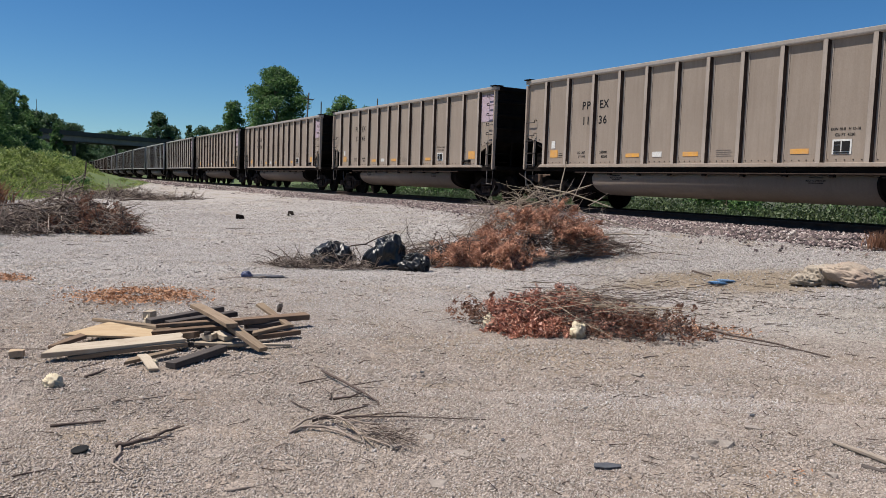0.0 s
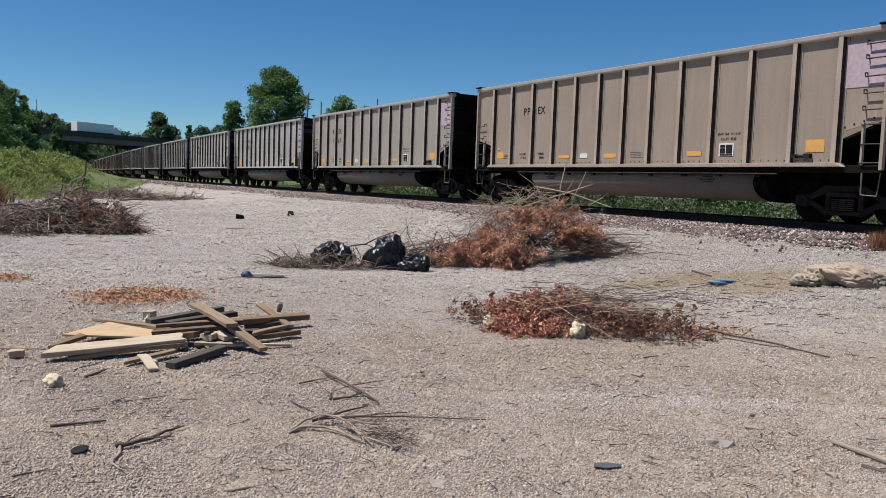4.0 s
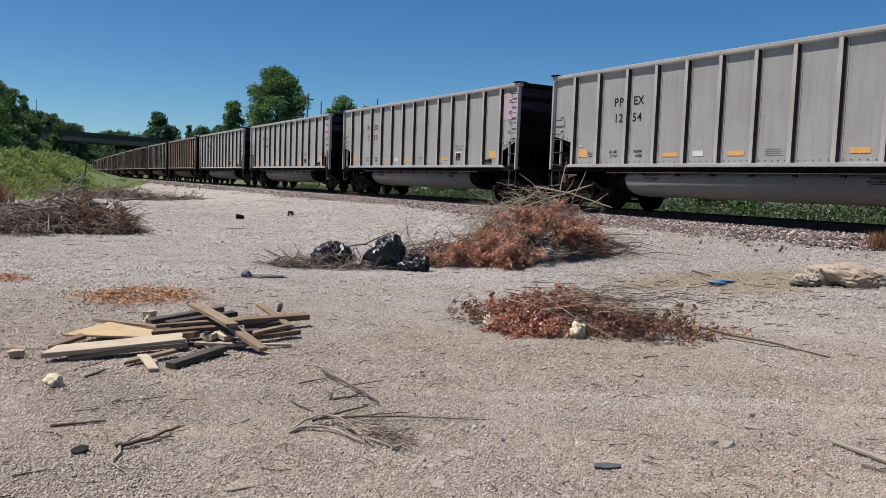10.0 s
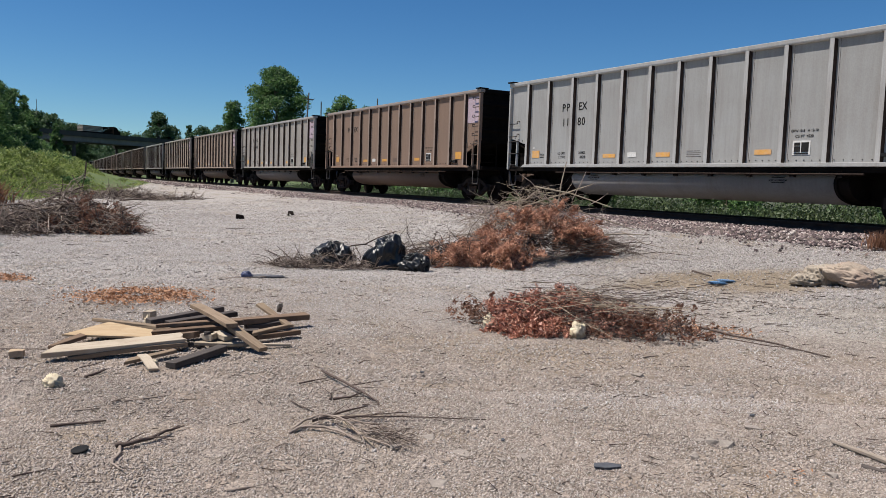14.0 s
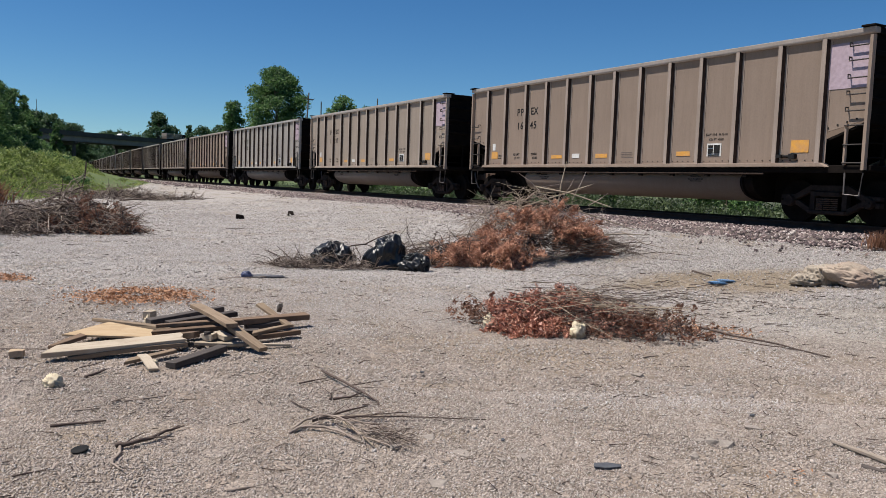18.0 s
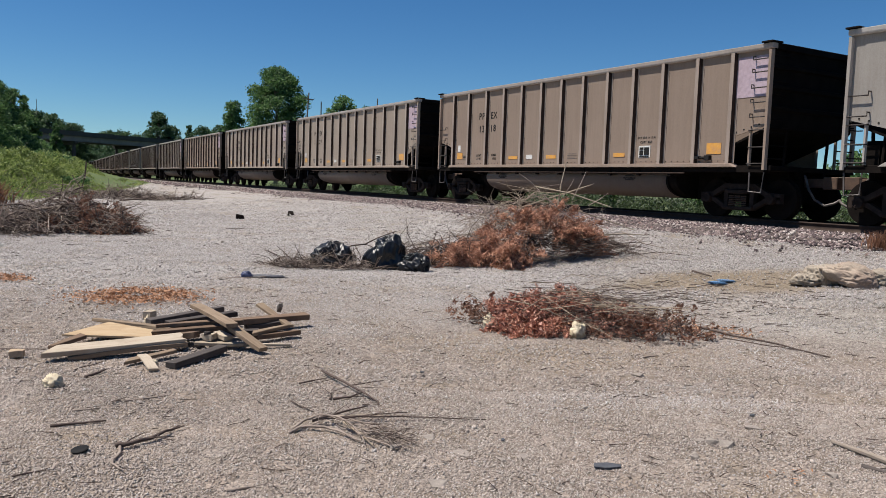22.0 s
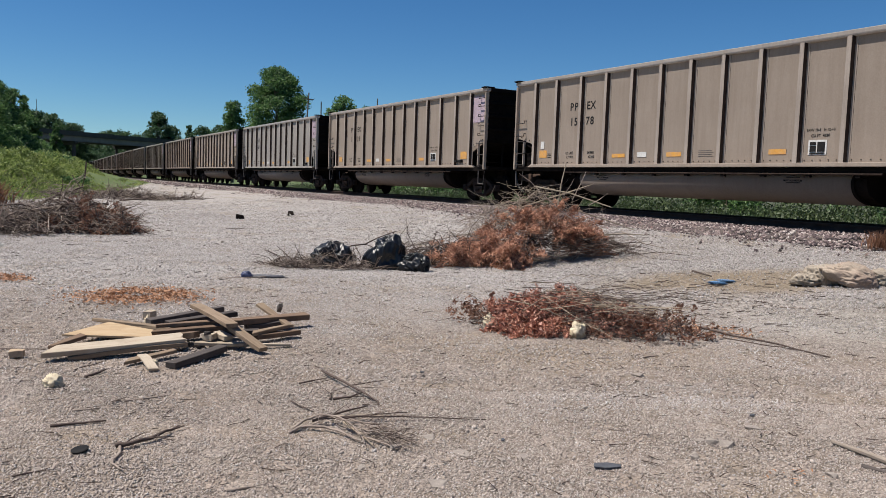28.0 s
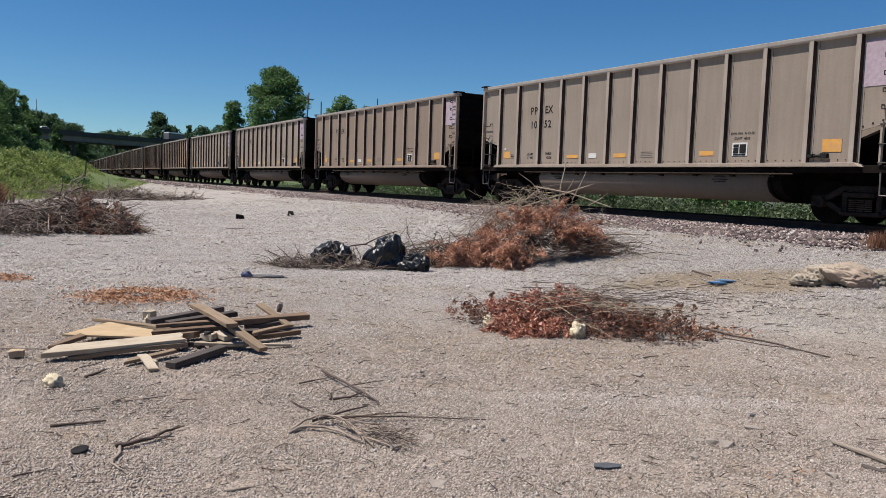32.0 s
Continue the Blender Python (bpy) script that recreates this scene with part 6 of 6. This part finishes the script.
for pts, r in ((((-1.72, 13.0, 0.24), (-1.5, 13.02, 0.33), (-1.28, 13.05, 0.36), (-1.1, 13.1, 0.46), (-0.9, 13.2, 0.54), (-0.78, 13.2, 0.58)), 0.014), (((-1.28, 13.05, 0.36), (-1.1, 13.0, 0.30), (-1.06, 12.95, 0.18), (-1.05, 12.9, 0.03)), 0.009), (((-0.84, 13.2, 0.56), (-0.80, 13.2, 0.48), (-0.81, 13.15, 0.40)), 0.006), (((-1.45, 13.03, 0.33), (-1.36, 12.95, 0.2), (-1.3, 12.85, 0.04)), 0.008), (((-1.15, 13.1, 0.40), (-0.95, 13.1, 0.40), (-0.85, 13.1, 0.36)), 0.006), (((-1.22, 13.08, 0.39), (-1.24, 13.1, 0.52)), 0.004), (((-0.25, 13.3, 0.05), (0.1, 13.5, 0.3)), 0.035), (((-0.1, 13.6, 0.1), (0.5, 13.9, 0.4), (0.9, 14.0, 0.45)), 0.016)):
    bm = bmesh.new()
    tube(bm, pts, [r * (1 - 0.5 * i / len(pts)) for i in range(len(pts))], 7)
    o = new("bare_branch", mesh_of("bare_branch", bm, TWIG_DARK, True))
    tagged(o, "dark bare branch beside the black bags", "branch", "branches by the bags")


def crumpled(name, label, category, at, size, mat, seed, folds=9.0, depth=0.2, knot=False, n=96, drape=(1, 1, 1), smooth=True, parent=None, crisp=1.0):
    """A slack bag: a rounded body, flattened underneath, with sharp folds. drape: how the folds are drawn out along x, y, z."""
    rng = np.random.default_rng(seed)
    th, ph = np.meshgrid(np.linspace(0, math.pi, n // 2 + 1), np.linspace(0, 2 * math.pi, n, endpoint=False), indexing="ij")
    d = np.stack([np.sin(th) * np.cos(ph), np.sin(th) * np.sin(ph), np.cos(th)], -1).reshape(-1, 3)
    off = rng.uniform(-20, 20, 3)
    r = []
    for v in d:
        w = v / np.array(drape)
        a = noise.noise(Vector(v * 1.3 + off))
        bend_ = np.array([noise.noise(Vector(v * 2 + off + 11)), noise.noise(Vector(v * 2 + off + 17)), noise.noise(Vector(v * 2 + off + 23))]) * 0.35
        ridge = (1 - abs(noise.noise(Vector((w + bend_) * folds * 0.3 + off + 7))) * 2.4)
        fine = (1 - abs(noise.noise(Vector((w + bend_) * folds * 0.75 + off + 3))) * 2.4)
        tiny = (1 - abs(noise.noise(Vector((w + bend_) * folds * 1.8 + off + 5))) * 2.4)
        r.append(1 + 0.28 * a + depth * (0.75 * ridge + (0.36 * fine + 0.12 * tiny) * crisp - 0.5))
    p = d * np.array(r)[:, None]
    if knot:
        up = np.clip(d[:, 2] - 0.88, 0, 1) * 1.5
        p[:, :2] *= (1 - 0.72 * np.clip(up * 3, 0, 1))[:, None]
        p[:, 2] += up
    p[:, 2] = np.maximum(p[:, 2], -0.5 + 0.03 * np.sin(p[:, 0] * 9))
    p = (p + np.array([0, 0, 0.5])) * np.array(size)
    i = np.arange(len(p)).reshape(n // 2 + 1, n)
    f = np.stack([i[:-1], np.roll(i, -1, 1)[:-1], np.roll(i, -1, 1)[1:], i[1:]], -1).reshape(-1, 4)
    o = new(name, raw_mesh(name, p, f, mat, smooth))
    if parent:
        o.parent, o.matrix_basis = parent, at
        return tagged(o, label)
    x, y, z = at.translation
    o.matrix_basis = Matrix.Translation((0, 0, lie(x, y))) @ at
    return tagged(o, label, category)


full_bag = crumpled("rubbish_bag", "glossy black rubbish bag tied at the top", "bag", pose(-0.92, 12.85, 0, 0, 6, 20), (0.33, 0.28, 0.345), BAG, 5, 8, 0.17, False, 150, (1, 1, 3.2), crisp=0.6)
crumpled("tied_neck", "", "", pose(0.03, 0.0, 0.46, 0, 25, 10), (0.11, 0.08, 0.05), BAG, 6, 9, 0.35, n=40, parent=full_bag)
crumpled("rubbish_bag", "small slack black bag beside a full one", "bag", pose(-0.47, 12.70, 0, 0, 0, -15), (0.27, 0.18, 0.19), BAG, 8, 8, 0.26, False, 150, (1, 1, 2.4), crisp=0.6)
crumpled("rubbish_bag", "torn black rubbish bag under thin branches", "bag", pose(-1.80, 12.85, 0, 0, -6, 60), (0.29, 0.33, 0.235), BAG, 13, 8, 0.28, True, 150, (1, 1, 2.4), crisp=0.6)
crumpled("plastic_scrap", "scrap of dark blue plastic on the gravel", "plastic scrap", pose(-2.72, 11.0, 0, 0, 0, 10), (0.075, 0.06, 0.06), NAVY, 14, 8, 0.3, n=40)
RAG = plain("stained_canvas", (0.306, 0.255, 0.200), (0.264, 0.191, 0.149), 2.2, 0.85, 0, 0.3, 70)
crumpled("canvas_sack", "dirty cream canvas sack slumped on the gravel", "sack", pose(5.56, 10.75, 0, 0, 12, -24), (0.36, 0.27, 0.20), RAG, 21, 13, 0.11, False, 150, (3.6, 0.8, 1.8), crisp=0.9)
crumpled("canvas_sack", "crumpled cream cloth beside a sack", "sack", pose(5.08, 10.98, 0, 0, 0, 12), (0.22, 0.16, 0.10), SACKING, 22, 11, 0.24, False, 100, (2, 1, 1))
crumpled("canvas_sack", "crumpled cream cloth against a sack", "sack", pose(5.28, 11.0, 0, 0, 0, -50), (0.22, 0.16, 0.185), SACKING, 26, 11, 0.22, False, 100, (1, 2, 1))
crumpled("canvas_sack", "second dirty pale sack on the gravel", "sack", pose(5.98, 10.8, 0, 0, 0, 30), (0.21, 0.2, 0.14), SACKING, 23, 11, 0.16, False, 100, (2, 1, 1))
crumpled("plastic_strip", "flat greyish strip of torn plastic sheet", "plastic scrap", pose(-2.48, 11.06, 0, 0, 0, 4), (0.26, 0.05, 0.03), DULL_PLASTIC, 15, 12, 0.4, n=48)
crumpled("blue_wrapper", "flat torn blue plastic wrapper on gravel", "plastic scrap", pose(3.92, 11.25, 0, 0, 0, 15), (0.11, 0.09, 0.016), BLUE, 24, 16, 0.9, n=60)
crumpled("blue_wrapper", "small torn blue plastic scrap on gravel", "plastic scrap", pose(4.12, 11.42, 0, 0, 0, 60), (0.09, 0.10, 0.014), BLUE, 25, 16, 0.9, n=50)
for x, y, sx, sz, sd in ((-2.46, 4.98, 0.062, 0.05, 31), (0.49, 7.66, 0.07, 0.085, 32), (1.28, 7.30, 0.085, 0.095, 33), (-2.68, 7.2, 0.045, 0.06, 34), (0.46, 7.95, 0.05, 0.04, 35), (-2.05, 5.62, 0.03, 0.03, 36)):
    crumpled("foam_lump", "yellowed lump of insulation foam on gravel", "foam", pose(x, y, 0, 0, 0, sd * 40), (sx, sx * 0.75, sz), FOAM, sd, 9, 0.40, n=36)
for x, y, sx, sz, sd in ((-6.66, 26.0, 0.15, 0.20, 51), (-5.31, 27.6, 0.17, 0.18, 52), (1.47, 5.78, 0.045, 0.03, 53), (1.50, 4.22, 0.036, 0.03, 54), (1.44, 4.25, 0.03, 0.016, 55), (1.62, 4.45, 0.04, 0.014, 59), (1.34, 4.0, 0.025, 0.018, 60), (0.44, 3.95, 0.034, 0.012, 61), (2.02, 5.35, 0.03, 0.014, 62), (0.75, 8.9, 0.05, 0.04, 56), (2.05, 9.4, 0.07, 0.05, 57), (-0.05, 6.0, 0.03, 0.02, 58), (0.015, 3.59, 0.055, 0.014, 63), (0.33, 3.90, 0.034, 0.016, 64), (1.83, 4.51, 0.045, 0.02, 65), (1.34, 4.02, 0.03, 0.03, 66), (-0.36, 3.78, 0.035, 0.012, 67), (-0.04, 4.25, 0.05, 0.01, 68), (1.96, 3.80, 0.04, 0.025, 69), (2.29, 4.61, 0.045, 0.014, 70), (-0.53, 3.84, 0.03, 0.012, 71), (1.57, 4.19, 0.045, 0.035, 72), (-0.21, 4.07, 0.035, 0.028, 73), (0.13, 3.99, 0.05, 0.008, 74)):
    rng = np.random.default_rng(sd)
    bm = bmesh.new()
    for v in rng.uniform(-1, 1, (18, 3)) * (1.1 * sx, 0.85 * sx, sz * 0.6):
        bm.verts.new(v)
    bmesh.ops.convex_hull(bm, input=bm.verts[:])
    bmesh.ops.delete(bm, geom=[v for v in bm.verts if not v.link_faces], context="VERTS")
    o = new("stone", mesh_of("stone", bm, CLOD if sd < 53 else ROCK))
    o.matrix_basis = pose(x, y, lie(x, y) + sz * 0.35, 0, 0, sd * 33)
    tagged(o, "dark brown clod on the gravel" if sd < 53 else "angular grey-tan stone lying on the gravel", "stone")


def small_flats():
    bm = bmesh.new()
    tube(bm, [(0, 0, 0.0), (0, 0, 0.008), (0, 0, 0.011)], [0.04, 0.042, 0.036], 24)
    o = new("plastic_disc", mesh_of("plastic_disc", bm, INK))
    o.matrix_basis = pose(-1.755, 3.82, lie(-1.755, 3.82) + 0.012, 8, -6, 0)
    tagged(o, "round dark plastic disc lying on gravel", "disc")
    for x, y, s, a in ((0.85, 3.84, 0.075, 10), (1.92, 4.75, 0.03, 50), (0.36, 4.2, 0.025, 80), (-0.12, 5.6, 0.02, 30)):
        bm = bmesh.new()
        prism(bm, [(-1.0 * s, -0.25 * s), (-0.2 * s, -0.42 * s), (0.9 * s, -0.2 * s), (1.05 * s, 0.12 * s), (0.2 * s, 0.4 * s), (-0.8 * s, 0.3 * s)], 2, 0, 0.008)
        o = new("slate_piece", mesh_of("slate_piece", bm, SLATE, bevel=0.002))
        o.matrix_basis = pose(x, y, lie(x, y) + 0.01, 6, 3, a)
        tagged(o, "flat grey-blue piece of slate on gravel", "slate", "slate pieces")


small_flats()


def leaf_litter():
    rng = np.random.default_rng(61)
    for cx, cy, rx, ry, n in ((-3.4, 8.85, 0.85, 0.8, 1900), (-5.6, 9.85, 0.5, 0.5, 700), (1.75, 3.75, 0.22, 0.12, 26), (2.75, 7.9, 0.6, 0.35, 160)):
        q, a = np.abs(rng.normal(0, 0.3, n)) + 0.45 * np.sqrt(rng.random(n)), rng.uniform(0, 2 * math.pi, n)
        x, y = cx + rx * q * np.cos(a), cy + ry * q * np.sin(a)
        z = np.array([lie(i, j) for i, j in zip(x, y)]) + 0.014 + rng.uniform(0, 0.015, n)
        tagged(new("leaf_litter", scatter("leaf_litter", np.stack([x, y, z], 1), rng.uniform(0.014, 0.034, n) * (0.45 if cy < 5 else 1), LEAF_SHAPE, LITTER, 0.75, rng, (1, 0.7, 1), 0.3)), "drift of orange-brown dead leaves on gravel", "leaves", kind="stuff")
    # bits of twig and chaff scattered over the lot
    n = 1500
    y = 3.0 + 20 * rng.random(n) ** 1.5
    x = rng.uniform(-0.62, 0.62, n) * y
    z = np.array([lie(i, j) for i, j in zip(x, y)]) + 0.012
    a = np.stack([x, y, z], 1)
    t = rng.uniform(0, 2 * math.pi, n)
    L = rng.uniform(0.02, 0.13, n) * (0.6 + y / 14)
    b = a + np.stack([np.cos(t) * L, np.sin(t) * L, rng.uniform(-0.004, 0.01, n)], 1)
    tagged(new("twig_scraps", twig_mesh("twig_scraps", a, b, np.zeros(n), rng.uniform(0.0015, 0.004, n) * (0.7 + y / 10), TWIG_DARK, rng, 2)), "dark scraps of twig scattered over gravel", "twigs", kind="stuff")
    # bark and twig scraps strewn between the brush heaps and the sacks
    n = 210
    x, y = rng.normal(2.9, 0.9, n), rng.normal(10.4, 1.0, n)
    a = np.stack([x, y, np.array([lie(i, j) for i, j in zip(x, y)]) + 0.015], 1)
    t = rng.normal(0.2, 0.6, n)
    L = rng.uniform(0.05, 0.26, n)
    b = a + np.stack([np.cos(t) * L, np.sin(t) * L, rng.uniform(-0.004, 0.02, n)], 1)
    tagged(new("bark_scraps", twig_mesh("bark_scraps", a, b, np.zeros(n), rng.uniform(0.003, 0.009, n), TWIG_DARK, rng, 2)), "dark scraps of bark and twig on gravel", "twigs", kind="stuff")
    # rusty grass tufts at the edges of the lot
    for cx, cy, r, h, n in ((-14.1, 24.0, 0.7, 0.95, 1100), (7.95, 14.1, 0.4, 0.36, 600)):
        pl = np.stack([rng.normal(cx, r * 0.45, n), rng.normal(cy, r * 0.4, n), np.full(n, lie(cx, cy))], 1)
        tagged(new("dry_grass_tuft", weed_mesh("dry_grass_tuft", pl, h * rng.uniform(0.5, 1.1, n), DRY_GRASS, rng, 0.3, 0.03)), "tuft of rusty dry grass", "grass", kind="stuff")


leaf_litter()


# ---- what moves ----
def motions():
    times = [float(k) for k in range(33)]
    for k, car in enumerate(CARS):
        walk(car, [(t, car_pose(max(-540, min(180, ahead(t) - PITCH * k)))) for t in times])
    for v, speed, start, lane in TRAFFIC:
        walk(v, [(t, ROAD @ pose(max(-298, min(690, start + speed * t)), lane, 12.5)) for t in times])
    # wheels roll without slipping; all of a kind share one turn
    rolls = {}
    for car in CARS:
        for bogie in car.children:
            if not bogie.name.startswith("bogie"):
                continue
            for w in bogie.children:
                if not w.name.startswith("wheelset"):
                    continue
                x = round(w.location.x, 2)
                if x not in rolls:
                    rows = []
                    for i in range(321):
                        t = i / 10
                        rows.append((t, pose(x, 0, 0.457) @ Matrix.Rotation((ahead(t) - ahead(0)) / 0.457, 4, "Y")))
                    walk(w, rows)
                    rolls[x] = w.animation_data
                else:
                    w.rotation_mode = "QUATERNION"
                    keys = w.animation_data_create()
                    keys.action = rolls[x].action
                    keys.action_slot = rolls[x].action_slot


motions()
